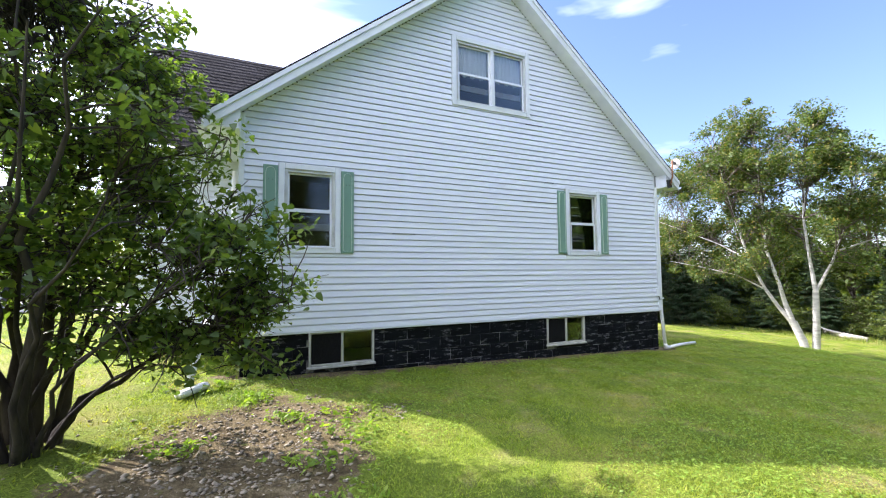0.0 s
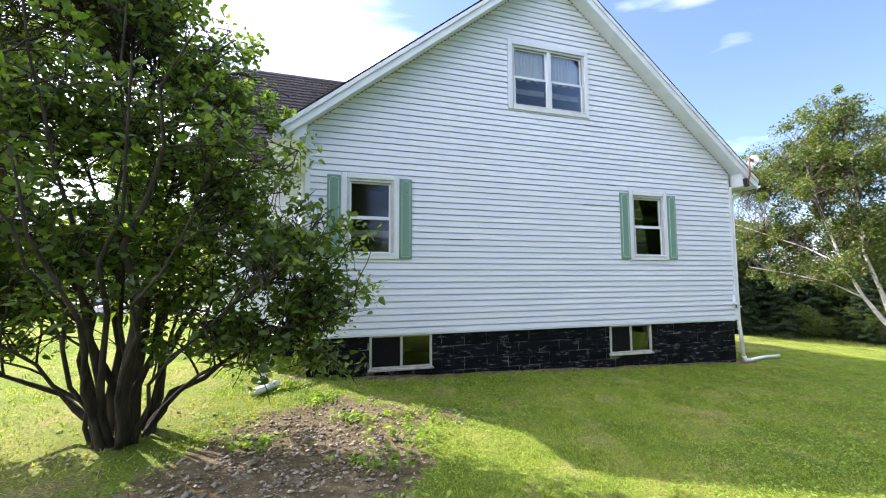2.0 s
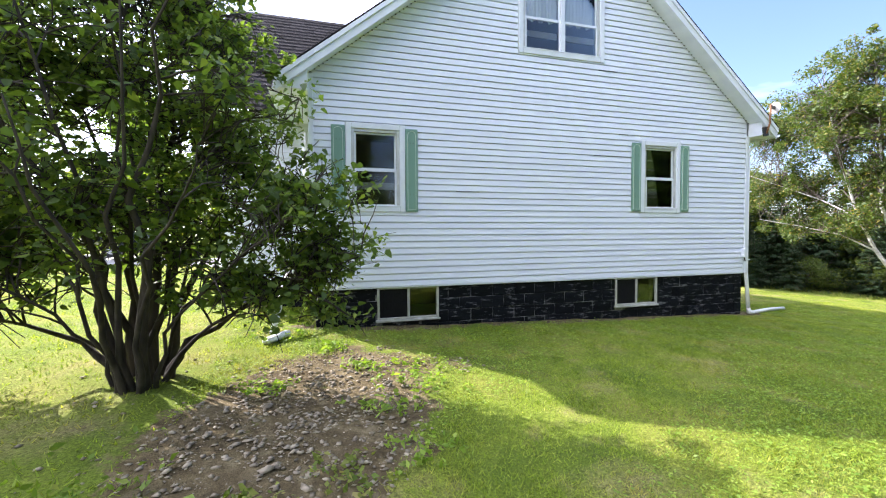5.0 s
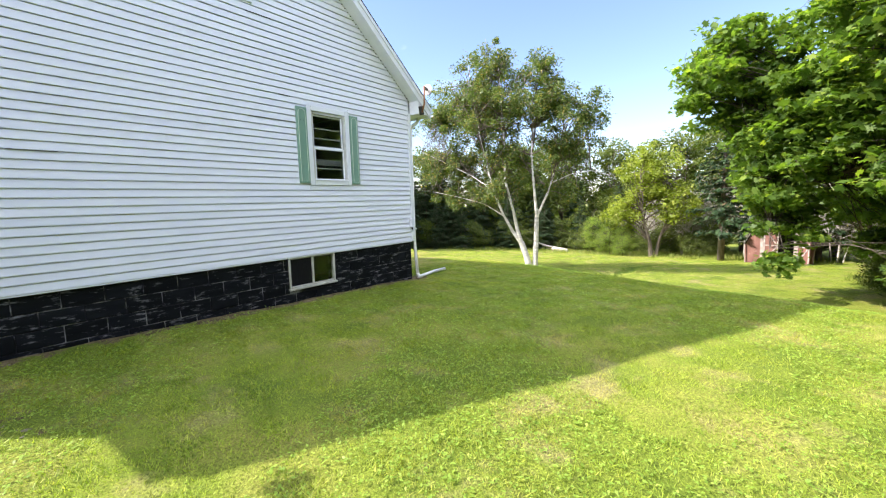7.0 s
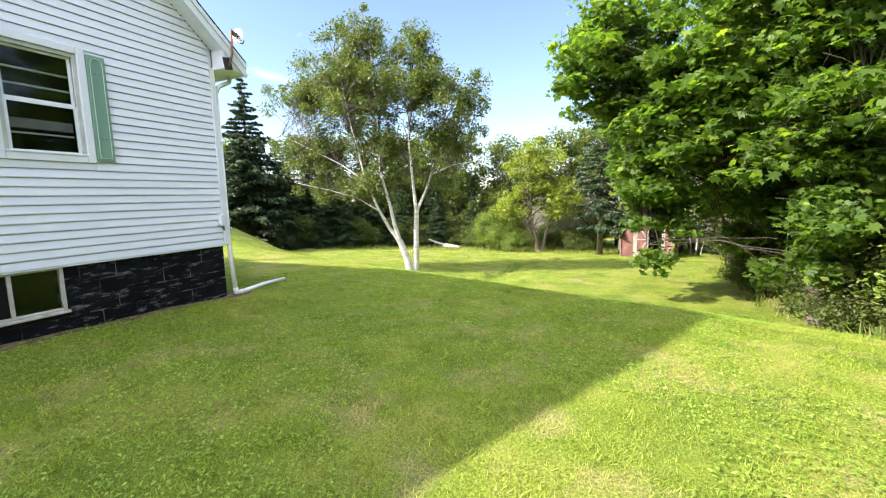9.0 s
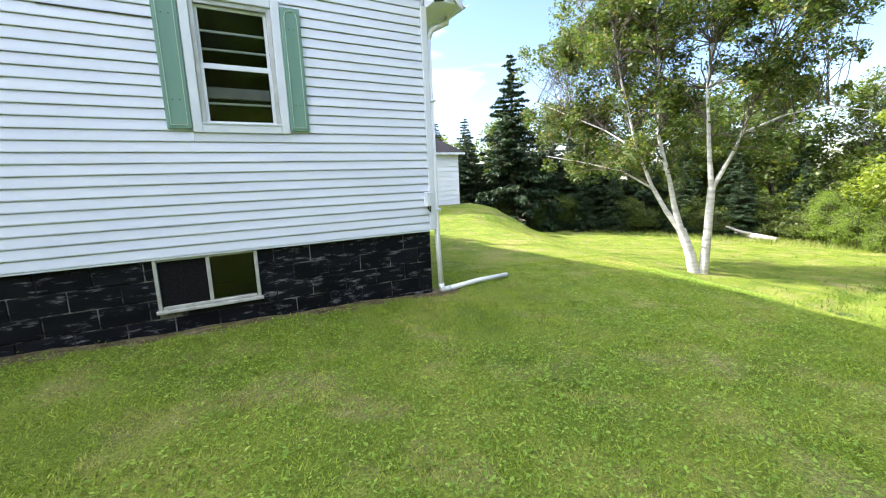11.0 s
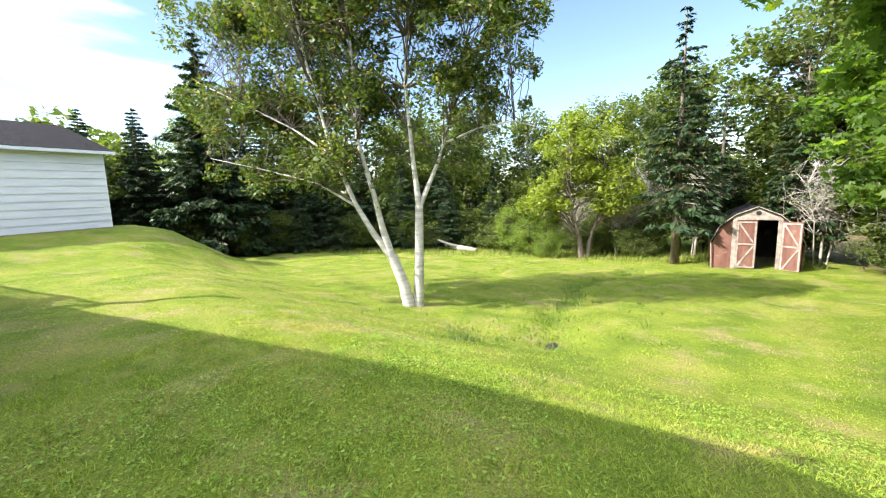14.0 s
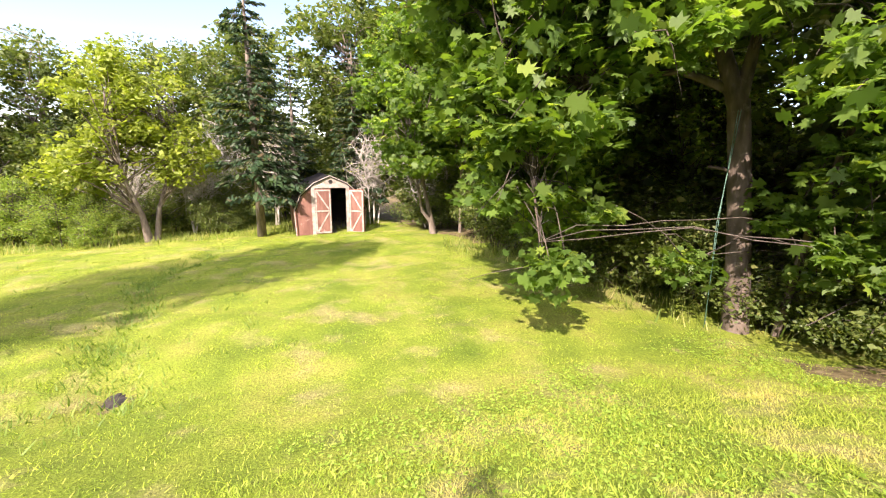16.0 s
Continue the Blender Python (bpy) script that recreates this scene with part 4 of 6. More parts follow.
# lilac beside the house
LX, LY = -10.0, -2.35
lz = gz(LX, LY)
lilac_stems = []
rs = random.Random(4)
for k, (dx, dy, top, lean) in enumerate(((-0.35, -0.05, 3.0, -0.9), (-0.15, 0.10, 3.9, -0.25), (0.0, -0.08, 4.0, 0.05), (0.12, 0.08, 3.7, 0.35), (0.24, -0.05, 3.0, 0.75), (0.30, 0.12, 1.9, 1.35), (-0.28, 0.18, 3.0, -0.6), (0.05, -0.2, 3.0, 0.2), (-0.42, -0.1, 1.6, -1.3),
                                         (0.18, -0.18, 3.3, 0.5), (0.34, 0.0, 1.2, 1.5), (-0.06, 0.16, 3.4, -0.1), (0.22, 0.2, 2.4, 1.0), (-0.2, -0.18, 3.5, -0.4), (0.08, 0.05, 2.7, 0.1), (-0.5, 0.05, 0.9, -1.1),
                                         (0.14, -0.24, 2.0, 0.7), (-0.3, -0.22, 2.4, -0.5), (0.4, 0.08, 1.0, 1.2), (-0.1, -0.26, 2.2, -0.15), (0.26, 0.22, 2.9, 0.55), (-0.45, 0.16, 1.9, -0.9), (0.02, 0.24, 3.2, 0.25), (0.36, -0.14, 1.5, 0.95))):
    pts = []
    for i in range(9):
        u = i / 8
        pts.append((0.08 + dx * 0.38 + lean * u ** 1.9 + rs.uniform(-0.07, 0.07) * (i > 0), dy + (dy * 3.2 - 0.1) * u + rs.uniform(-0.07, 0.07) * (i > 0), -0.08 + top * u * (1 - 0.12 * abs(lean) * u)))
    lilac_stems.append((pts, (0.056, 0.033, 0.023)[k % 3], 0.006))
broadleaf("lilac_bush", (LX, LY, lz), lilac_stems, [((-0.35, 0.15, 2.75), (1.45, 1.25, 1.15)), ((0.7, 0.1, 2.0), (1.0, 1.2, 1.1)), ((1.7, -0.1, 1.35), (0.5, 0.6, 0.7)), ((1.6, 0.0, 0.8), (0.5, 0.5, 0.4)), ((1.5, 0.1, 0.6), (0.5, 0.5, 0.3)), ((1.7, -0.1, 1.3), (0.5, 0.6, 0.6)), ((1.45, 0.0, 1.0), (0.55, 0.7, 0.6)), ((-1.3, 0.0, 1.9), (1.0, 1.2, 1.3)), ((0.45, 0.3, 3.3), (0.7, 1.0, 0.6)), ((0.2, 0.5, 1.5), (1.2, 0.9, 0.7)), ((-0.75, 0.4, 4.1), (1.15, 1.15, 0.95)), ((0.0, 0.8, 3.9), (0.9, 1.1, 0.7)), ((-1.2, -0.1, 0.9), (0.9, 0.8, 0.6)), ((0.9, -0.2, 0.9), (0.7, 0.6, 0.5)), ((0.5, 1.45, 3.5), (0.6, 0.75, 0.65)), ((0.2, 1.35, 2.6), (0.8, 0.7, 0.8)), ((-0.2, -0.4, 1.5), (1.0, 0.6, 0.7)), ((0.15, 1.6, 3.9), (0.7, 0.7, 0.7)), ((-0.7, 1.0, 4.6), (0.9, 1.0, 0.8)), ((1.3, 0.2, 1.6), (0.7, 0.7, 0.6)), ((-1.0, -0.4, 1.3), (0.9, 0.7, 0.8)), ((0.9, 0.1, 0.95), (0.7, 0.6, 0.5)), ((1.3, 0.0, 1.5), (0.7, 0.7, 0.6)), ((-0.9, 0.1, 1.1), (0.9, 0.7, 0.6)), ((0.4, -0.3, 1.4), (0.8, 0.5, 0.6)), ((-1.6, 0.2, 1.3), (0.8, 0.8, 0.8)), ((0.85, 1.5, 3.7), (0.45, 0.55, 0.5)), ((0.5, 1.2, 3.2), (0.6, 0.7, 0.7)), ((-1.6, 1.2, 3.9), (1.2, 1.2, 1.2)), ((-0.6, 1.4, 4.7), (1.1, 1.1, 0.9)), ((-1.4, 0.2, 4.5), (1.2, 1.2, 1.0))],
          980, 50000, 0.060, BARK_LILAC, LILAC_LEAF, "large old lilac bush with many dark crooked stems", "bush", 11, HEART, HEART_F, (0.10, 0.30), 0.8, 0.12, 0.018, 0.1, 0.5, None, 6)

# birch on the lower lawn
BX, BY = 8.03, 0.86
bz = gz(BX, BY)
birch = [([(-0.04, 0.06, -0.1), (-0.09, 0.17, 0.5), (-0.2, 0.36, 1.12)], 0.135, 0.11),
         ([(-0.19, 0.35, 1.05), (-0.40, 0.66, 1.6), (-0.58, 0.96, 2.25), (-0.77, 1.29, 3.25), (-0.9, 1.7, 5.0), (-0.9, 2.1, 7.0), (-0.8, 2.3, 8.1)], 0.085, 0.010),
         ([(-0.2, 0.36, 1.05), (-0.30, 0.50, 1.7), (-0.36, 0.60, 2.3), (-0.5, 0.87, 3.5), (-0.4, 1.0, 5.5), (-0.3, 1.2, 7.5), (-0.3, 1.3, 8.6)], 0.095, 0.012),
         ([(0.08, -0.08, -0.1), (0.10, -0.13, 1.0), (0.12, -0.16, 2.15)], 0.115, 0.085),
         ([(0.12, -0.16, 2.1), (0.05, -0.1, 3.0), (0.0, 0.0, 4.5), (0.1, -0.1, 6.5), (0.2, -0.2, 8.0)], 0.07, 0.012),
         ([(0.12, -0.16, 2.1), (0.35, -0.55, 3.1), (0.5, -0.9, 4.4), (0.6, -1.3, 6.4)], 0.06, 0.012),
         ([(-0.55, 0.9, 2.15), (-0.9, 1.6, 2.65), (-1.4, 2.5, 2.95), (-1.9, 3.4, 3.2)], 0.030, 0.008),
         ([(-0.75, 1.25, 3.15), (-0.9, 2.2, 3.8), (-1.1, 3.4, 4.4), (-1.3, 4.4, 4.9)], 0.030, 0.008),
         ([(0.4, -0.65, 3.4), (0.7, -1.3, 3.7), (0.9, -2.0, 3.8), (1.0, -2.6, 3.6)], 0.03, 0.008)]
broadleaf("birch_tree", (BX, BY, bz), birch, [((-0.3, 1.9, 6.4), (2.3, 2.3, 1.9)), ((0, -0.7, 6.4), (1.9, 1.3, 1.7)), ((-0.4, 3.2, 4.3), (2.0, 2.0, 1.1)), ((0.3, -1.2, 4.6), (1.6, 1.2, 1.2)), ((-0.2, 1.5, 8.0), (1.5, 1.3, 0.8)), ((0.0, 0.8, 4.5), (1.8, 1.6, 1.0)), ((-0.4, 3.9, 6.3), (1.6, 1.4, 1.3)), ((-0.6, 4.3, 4.4), (1.2, 1.0, 0.8)), ((0.4, -2.1, 5.6), (1.3, 1.0, 1.3)), ((-0.5, 1.4, 3.1), (1.6, 1.6, 0.7)), ((0.1, -0.5, 7.7), (0.9, 0.8, 0.6)), ((-1.2, 2.8, 3.0), (1.0, 1.2, 0.6)), ((0.5, -1.2, 3.2), (0.9, 0.9, 0.6))],
          760, 104000, 0.075, BARK_BIRCH, BIRCH_LEAF, "tall white-barked birch with twin trunks from one base", "tree", 5, OVAL, OVAL_F, (0.16, 0.50), 0.95, 0.08, 0.024, 0.1, 0.6, None, 3, twig_bark=BARK_GREY, bare_stems=1)

# maple at the edge of the woods
MX, MY = 5.0, -9.35
mz = gz(MX, MY)
maple = [([(-0.25, 0.05, -0.15), (-0.18, 0.06, 0.6), (-0.1, 0.08, 1.3), (0.0, 0.15, 2.2), (0.08, 0.25, 2.95)], 0.165, 0.125),
         ([(-0.05, 0.12, 2.0), (0.1, 0.3, 2.12), (0.25, 0.38, 2.14)], 0.03, 0.018),
         ([(0.08, 0.25, 2.9), (0.3, 0.4, 3.6), (0.5, 0.52, 4.3), (0.8, 0.7, 6.0), (0.9, 0.8, 7.4)], 0.12, 0.03),
         ([(0.08, 0.25, 2.9), (0.02, 0.22, 3.5), (-0.03, 0.19, 4.2), (-0.2, 0.3, 7.2)], 0.10, 0.03),
         ([(0.12, 0.26, 3.05), (0.6, 0.65, 3.32), (1.1, 1.1, 3.28), (1.65, 1.55, 3.05), (2.3, 2.0, 2.9)], 0.065, 0.02),
         ([(0.5, 0.5, 4.2), (0.9, 1.3, 4.7), (1.1, 2.2, 4.7), (1.0, 3.0, 4.0)], 0.06, 0.02),
         ([(1.0, 3.0, 4.0), (0.85, 3.0, 3.0), (0.7, 2.92, 2.0), (0.58, 2.86, 1.3)], 0.022, 0.008),
         ([(-0.02, 0.17, 3.9), (-0.6, 0.1, 4.3), (-1.3, 0.0, 4.4), (-2.2, 0.0, 4.0)], 0.05, 0.012),
         ([(-0.6, -0.2, 0.0), (-0.75, -0.1, 1.4), (-1.0, 0.1, 2.6), (-1.5, 0.3, 3.4), (-2.2, 0.4, 3.7)], 0.055, 0.02)]
broadleaf("maple_tree", (MX, MY, mz), maple, [((0.6, 0.3, 6.7), (2.6, 2.4, 1.8)), ((1.9, 2.5, 4.3), (1.5, 1.2, 1.1)), ((-1.6, 0.8, 6.0), (1.8, 1.8, 1.8)), ((3.2, 1.5, 4.6), (1.8, 1.6, 2.0)), ((1.0, 3.4, 5.8), (1.5, 1.3, 1.2)), ((2.9, 0.6, 2.2), (1.2, 1.0, 1.2)), ((0.6, 2.8, 1.2), (0.5, 0.42, 0.42)), ((0.75, 2.85, 2.1), (0.65, 0.5, 0.6)), ((1.0, 3.0, 3.0), (0.8, 0.6, 0.7)), ((0.9, 3.1, 4.1), (1.3, 0.8, 0.8)), ((1.4, 3.4, 5.0), (1.4, 1.0, 0.9)), ((0.7, 4.0, 5.6), (1.6, 1.1, 1.2)), ((2.2, 2.7, 3.3), (1.0, 0.9, 1.1)), ((1.5, 2.5, 2.0), (0.8, 0.7, 0.8)), ((0.5, 2.2, 1.9), (0.6, 0.5, 0.5)), ((0.1, 2.2, 4.6), (1.3, 0.9, 0.8)), ((-1.9, 0.4, 4.0), (1.4, 1.2, 1.3)), ((-1.0, 0.3, 1.5), (0.8, 0.5, 0.8)), ((-0.9, 1.0, 4.2), (1.2, 0.9, 0.7)), ((0.1, 0.6, 0.7), (0.6, 0.3, 0.3)), ((2.3, 0.6, 1.3), (1.0, 0.7, 0.6)), ((-1.5, 0.3, 3.0), (0.9, 0.7, 0.9)), ((-1.7, 0.4, 2.2), (0.9, 0.6, 0.9)), ((0.6, 2.75, 1.1), (0.45, 0.4, 0.35)), ((0.8, 2.9, 2.6), (0.8, 0.5, 0.7)), ((0.3, 2.6, 3.7), (1.0, 0.6, 0.8)), ((-0.2, 2.4, 5.0), (1.2, 0.8, 0.9)), ((1.5, 3.1, 3.9), (1.0, 0.6, 0.8)), ((-0.7, 1.8, 4.2), (1.0, 0.7, 0.8)), ((0.9, 1.2, 4.5), (1.0, 0.8, 0.7)), ((0.1, 1.1, 4.1), (0.8, 0.6, 0.6)), ((-1.4, 1.0, 3.1), (0.7, 0.6, 0.7)), ((-0.1, 2.4, 3.3), (0.6, 0.4, 0.5)), ((-0.5, 1.9, 3.6), (0.7, 0.5, 0.4)), ((0.6, 2.2, 2.9), (0.6, 0.5, 0.5)), ((1.0, 4.3, 4.7), (0.9, 0.6, 0.6)), ((0.68, 2.88, 1.75), (0.55, 0.42, 0.4)), ((0.75, 2.9, 2.35), (0.7, 0.5, 0.5)), ((0.85, 2.95, 2.9), (0.8, 0.55, 0.5)), ((0.9, 2.9, 3.6), (0.9, 0.6, 0.5))],
          1120, 88000, 0.130, BARK_MAPLE, MAPLE_LEAF, "spreading maple with a low forked trunk and drooping leafy boughs", "tree", 7, LOBED, LOBED_F, (0.25, 0.58), 0.5, 0.1, 0.012, 0.3, 0.5, None, 1, face_up=0.62, bare_stems=2, twig_bark=BARK_DARK)

# woodland prototypes, built once and repeated


def upright(h, r, lean=0.3, seed=0):
    q = random.Random(seed)
    return ([(0, 0, -0.2)] + [(lean * u * q.uniform(-1, 1), lean * u * q.uniform(-1, 1), h * u) for u in (0.25, 0.5, 0.75, 1.0)], r, 0.02)


def scaled(x, y, turn, size, sink=0.0):
    return pose(x, y, gz(x, y) - sink, 0, 0, turn) @ Matrix.Scale(size, 4)


def settle(proto, spots):
    """Stands a prototype on the first spot and copies of it on the others."""
    for x, y, turn, size in spots[1:]:
        copy_thing(proto, scaled(x, y, turn, size))
    proto.matrix_basis = scaled(*spots[0])


O = (0, 0, 0)
settle(broadleaf("woodland_tree", O, [upright(8.2, 0.15, 0.5, 1), ([(0, 0, 2.2), (0.5, 0.3, 4), (1.0, 0.4, 6.5)], 0.08, 0.02)], [((0, 0, 6.2), (2.4, 2.4, 2.8)), ((0.6, 0.5, 3.8), (2.2, 2.0, 1.6)), ((-0.7, -0.4, 4.4), (1.9, 2.0, 1.5))], 150, 15000, 0.17, BARK_GREY, WOODS_LEAF, "mixed green woodland tree at the lawn's edge", "tree", 21, clump_r=(0.4, 0.85), shell=0.35, group="woods round the lawn"),
       [(24.5, 10.5, 10, 1.0), (26.5, 6.8, 80, 1.1), (28, 2.8, 150, 1.0), (27, -1.5, 200, 1.0), (25.5, -5.5, 260, 1.1), (22.5, -9.5, 300, 1.2), (20.5, -12.5, 20, 1.25), (30, 12, 60, 1.1), (20.5, 15.5, 120, 0.95), (17, 20, 190, 0.9), (31, -4, 250, 1.1),
        (16.5, -14.5, 330, 1.3), (12.5, -14.5, 45, 1.3), (9.5, -13.2, 95, 1.3), (6.0, -14.5, 140, 1.4), (-1.0, -14.5, 280, 1.35), (-16, -15, 170, 1.2), (-22, -12, 210, 1.2), (-6.5, -20, 25, 1.0), (-11.5, -21, 75, 1.05), (-16, -21, 125, 1.0)])
settle(broadleaf("woodland_tree", O, [upright(9.5, 0.16, 0.4, 2)], [((0, 0, 7.0), (2.6, 2.4, 2.6)), ((0.4, -0.5, 4.2), (2.4, 2.2, 1.8)), ((0, 0.6, 2.4), (1.7, 1.7, 1.0))], 150, 15000, 0.19, BARK_DARK, MAPLE_LEAF, "dark leafy woodland tree with full crown", "tree", 22, clump_r=(0.4, 0.9), shell=0.4, group="woods round the lawn"),
       [(8.2, -11.0, 0, 1.0), (11.2, -12.0, 200, 1.0), (14.5, -12.2, 290, 1.0), (0.2, -12.0, 40, 0.95), (18.5, -11.0, 20, 0.9), (-26, 6, 90, 1.0), (-24, 18, 10, 1.1), (-30, 0, 70, 1.1), (-20, 26, 60, 1.1), (-14, 30, 160, 1.1), (-32, 14, 260, 1.2)])
settle(conifer("spruce_tree", O, 9.6, 2.9, "dark green spruce with drooping boughs", 31, dens=2.8, group="spruces behind the lawn"),
       [(13.9, 15.2, 0, 1.08), (15.6, 14.6, 70, 0.72), (17.4, 13.9, 150, 0.66), (19.2, 12.6, 230, 0.68), (20.9, 11.4, 300, 0.62), (15.4, 17.6, 20, 0.85), (22.4, 9.6, 110, 0.60), (18.0, 16.0, 260, 0.78), (23.8, 7.6, 330, 0.6), (12.0, 17.2, 190, 0.6), (20.4, 14.6, 50, 0.75), (22.2, 12.6, 15, 0.75), (23.8, 10.6, 95, 0.72), (25.2, 8.4, 175, 0.66), (25.8, 5.2, 255, 0.6), (26.2, 2.2, 335, 0.55), (16.8, 18.6, 140, 0.85), (13.4, 19.6, 220, 0.75), (10.6, 18.6, 300, 0.55), (24.2, 4.4, 35, 0.42), (22.6, 6.6, 115, 0.42), (21.2, 9.0, 195, 0.42), (17.0, 12.6, 275, 0.36), (18.6, 11.6, 355, 0.4), (14.9, 13.6, 65, 0.36)])
settle(broadleaf("woodland_bush", O, [upright(2.6, 0.04, 0.4, 9)], [((0, 0, 1.5), (1.9, 1.7, 1.5)), ((0.6, 0.4, 2.6), (1.2, 1.2, 0.9))], 90, 7000, 0.16, BARK_DARK, WOODS_LEAF, "dense dark bush closing the woodland edge", "bush", 55, clump_r=(0.35, 0.6), shell=0.3, limb_r=0.015, group="bushes in the woods"),
       [(25.4, 4.2, 0, 1.1), (25.0, 8.6, 40, 1.2), (26.4, 1.0, 90, 1.2), (25.0, -2.6, 130, 1.1), (23.4, -6.4, 170, 1.2), (21.4, -8.8, 210, 1.2), (18.6, -11.6, 250, 1.2), (15.6, -12.6, 290, 1.2), (12.8, -12.6, 330, 1.2), (10.0, -11.6, 15, 1.2), (7.0, -12.6, 55, 1.3), (4.4, -12.0, 95, 1.3), (1.8, -12.8, 135, 1.4), (-1.2, -13.4, 175, 1.5), (22.6, 12.0, 215, 1.2), (19.0, 17.6, 255, 1.2), (14.0, 19.5, 295, 1.2), (10.8, 19.5, 335, 1.2), (28.6, 5.6, 20, 1.3), (28.4, -2.0, 70, 1.3), (26.4, -7.0, 110, 1.4)])
settle(conifer("spruce_tree", O, 9.4, 2.1, "thin grey-green spruce with dead lower branches", 32, bare=0.18, dens=1.2, gap=0.3, group="spruces behind the lawn"), [(18.25, -4.8, 0, 0.98), (21.2, -6.6, 130, 0.75), (19.2, -8.6, 220, 0.8)])
broadleaf("apple_tree", (20.3, -1.2, gz(20.3, -1.2)), [([(0, 0, -0.1), (-0.15, 0.1, 1.0), (-0.4, 0.4, 2.2), (-0.5, 0.8, 4.2)], 0.16, 0.03), ([(0.1, -0.2, -0.1), (0.2, -0.4, 1.2), (0.3, -0.9, 2.6), (0.3, -1.3, 4.6)], 0.12, 0.03)],
          [((0, 0.2, 4.4), (2.0, 2.4, 1.9)), ((-0.3, 1.5, 2.8), (1.6, 1.6, 1.0)), ((0, -1.4, 3.2), (1.5, 1.5, 1.3)), ((0, 0.3, 6.0), (1.0, 1.3, 0.9))], 130, 15000, 0.14, BARK_GREY, APPLE_LEAF, "old apple tree with yellow-green leaves", "tree", 41, clump_r=(0.3, 0.7), shell=0.3, flat=0.8)
settle(broadleaf("edge_shrub", O, [upright(1.6, 0.03, 0.5, 3), ([(0.1, 0, -0.1), (0.5, 0.2, 0.8), (0.9, 0.3, 1.3)], 0.02, 0.006), ([(-0.1, 0, -0.1), (-0.5, -0.1, 0.8), (-0.8, -0.2, 1.4)], 0.02, 0.006)], [((0, 0, 1.1), (1.3, 1.2, 0.9)), ((0.5, 0.3, 0.6), (1.0, 1.0, 0.5)), ((-0.2, -0.2, 1.9), (0.7, 0.7, 0.6))], 150, 16000, 0.052, BARK_DARK, SHRUB_LEAF, "dense sunlit yellow-green shrub", "bush", 51, clump_r=(0.18, 0.42), shell=0.3, limb_r=0.012, twigs=2, group="shrubs along the woods"),
       [(21.0, 1.4, 0, 0.9), (20.2, 0.3, 140, 0.75), (22.0, 2.6, 200, 1.0), (1.5, -10.4, 30, 1.1), (0.2, -10.3, 90, 1.2), (-1.1, -10.2, 160, 1.2), (-2.4, -10.1, 250, 1.2), (-3.6, -10.3, 310, 1.15), (-4.9, -10.7, 20, 1.2), (0.5, -9.5, 200, 0.5), (-0.6, -9.4, 240, 0.55), (-1.6, -9.25, 280, 0.6), (-2.5, -9.25, 320, 0.6), (-3.3, -9.3, 15, 0.6), (-4.2, -9.45, 60, 0.65), (-5.7, -10.2, 100, 0.9), (-6.4, -11.4, 280, 1.4), (-8.2, -12.0, 10, 1.4)])
settle(broadleaf("tall_shrub", O, [upright(4.2, 0.05, 0.5, 13), ([(0.1, 0, -0.1), (0.5, 0.4, 1.8), (0.7, 0.7, 3.4)], 0.035, 0.008), ([(-0.1, 0, -0.1), (-0.5, -0.3, 1.8), (-0.9, -0.4, 3.3)], 0.035, 0.008)], [((0, 0, 2.6), (1.6, 1.5, 1.7)), ((0.5, 0.4, 1.3), (1.4, 1.3, 0.9)), ((-0.3, -0.2, 4.0), (1.0, 1.0, 0.8))], 170, 16000, 0.085, BARK_DARK, SHRUB_LEAF, "tall loose sunlit shrub at the wood's corner", "bush", 56, clump_r=(0.25, 0.5), shell=0.25, limb_r=0.014, twigs=2, group="shrubs along the woods"),
       [(-0.4, -11.2, 75, 1.0), (-2.0, -11.6, 140, 1.05), (1.3, -11.4, 250, 0.95), (3.0, -12.2, 20, 1.0), (2.3, -10.9, 170, 0.8), (6.4, -11.2, 230, 0.9), (8.8, -10.9, 320, 0.9)])
settle(broadleaf("dark_shrub", O, [upright(1.4, 0.03, 0.4, 4)], [((0, 0, 0.9), (1.3, 1.2, 0.8)), ((0.5, 0.3, 0.5), (1.0, 1.0, 0.4)), ((-0.2, -0.2, 1.6), (0.8, 0.8, 0.6))], 130, 12500, 0.064, BARK_DARK, WOODS_LEAF, "dark green undergrowth below the trees", "bush", 52, clump_r=(0.2, 0.5), shell=0.3, limb_r=0.012, twigs=1, group="undergrowth in the woods"),
       [(6.6, -9.7, 0, 0.9), (3.4, -9.9, 60, 0.85), (4.3, -10.1, 30, 0.8), (5.8, -10.1, 250, 0.8), (7.6, -9.0, 280, 0.6), (8.6, -9.6, 120, 0.9), (10.4, -10.2, 200, 1.1), (12.4, -10.8, 260, 1.1), (2.6, -10.4, 320, 1.1), (5.6, -11.2, 40, 1.4), (7.6, -11.8, 90, 1.5), (22.5, -4.0, 150, 1.0), (20.8, -3.2, 210, 0.7), (15.8, -10.8, 20, 1.1), (23.5, 3.4, 140, 1.2), (24.0, 6.0, 190, 1.2), (21.6, 8.6, 250, 1.2), (19.5, 11.0, 310, 1.1), (16.5, 13.4, 0, 1.1), (22.8, -1.8, 60, 1.2), (14.2, 13.9, 100, 0.8), (12.4, 15.0, 160, 0.9), (24.8, 1.0, 230, 1.3)])
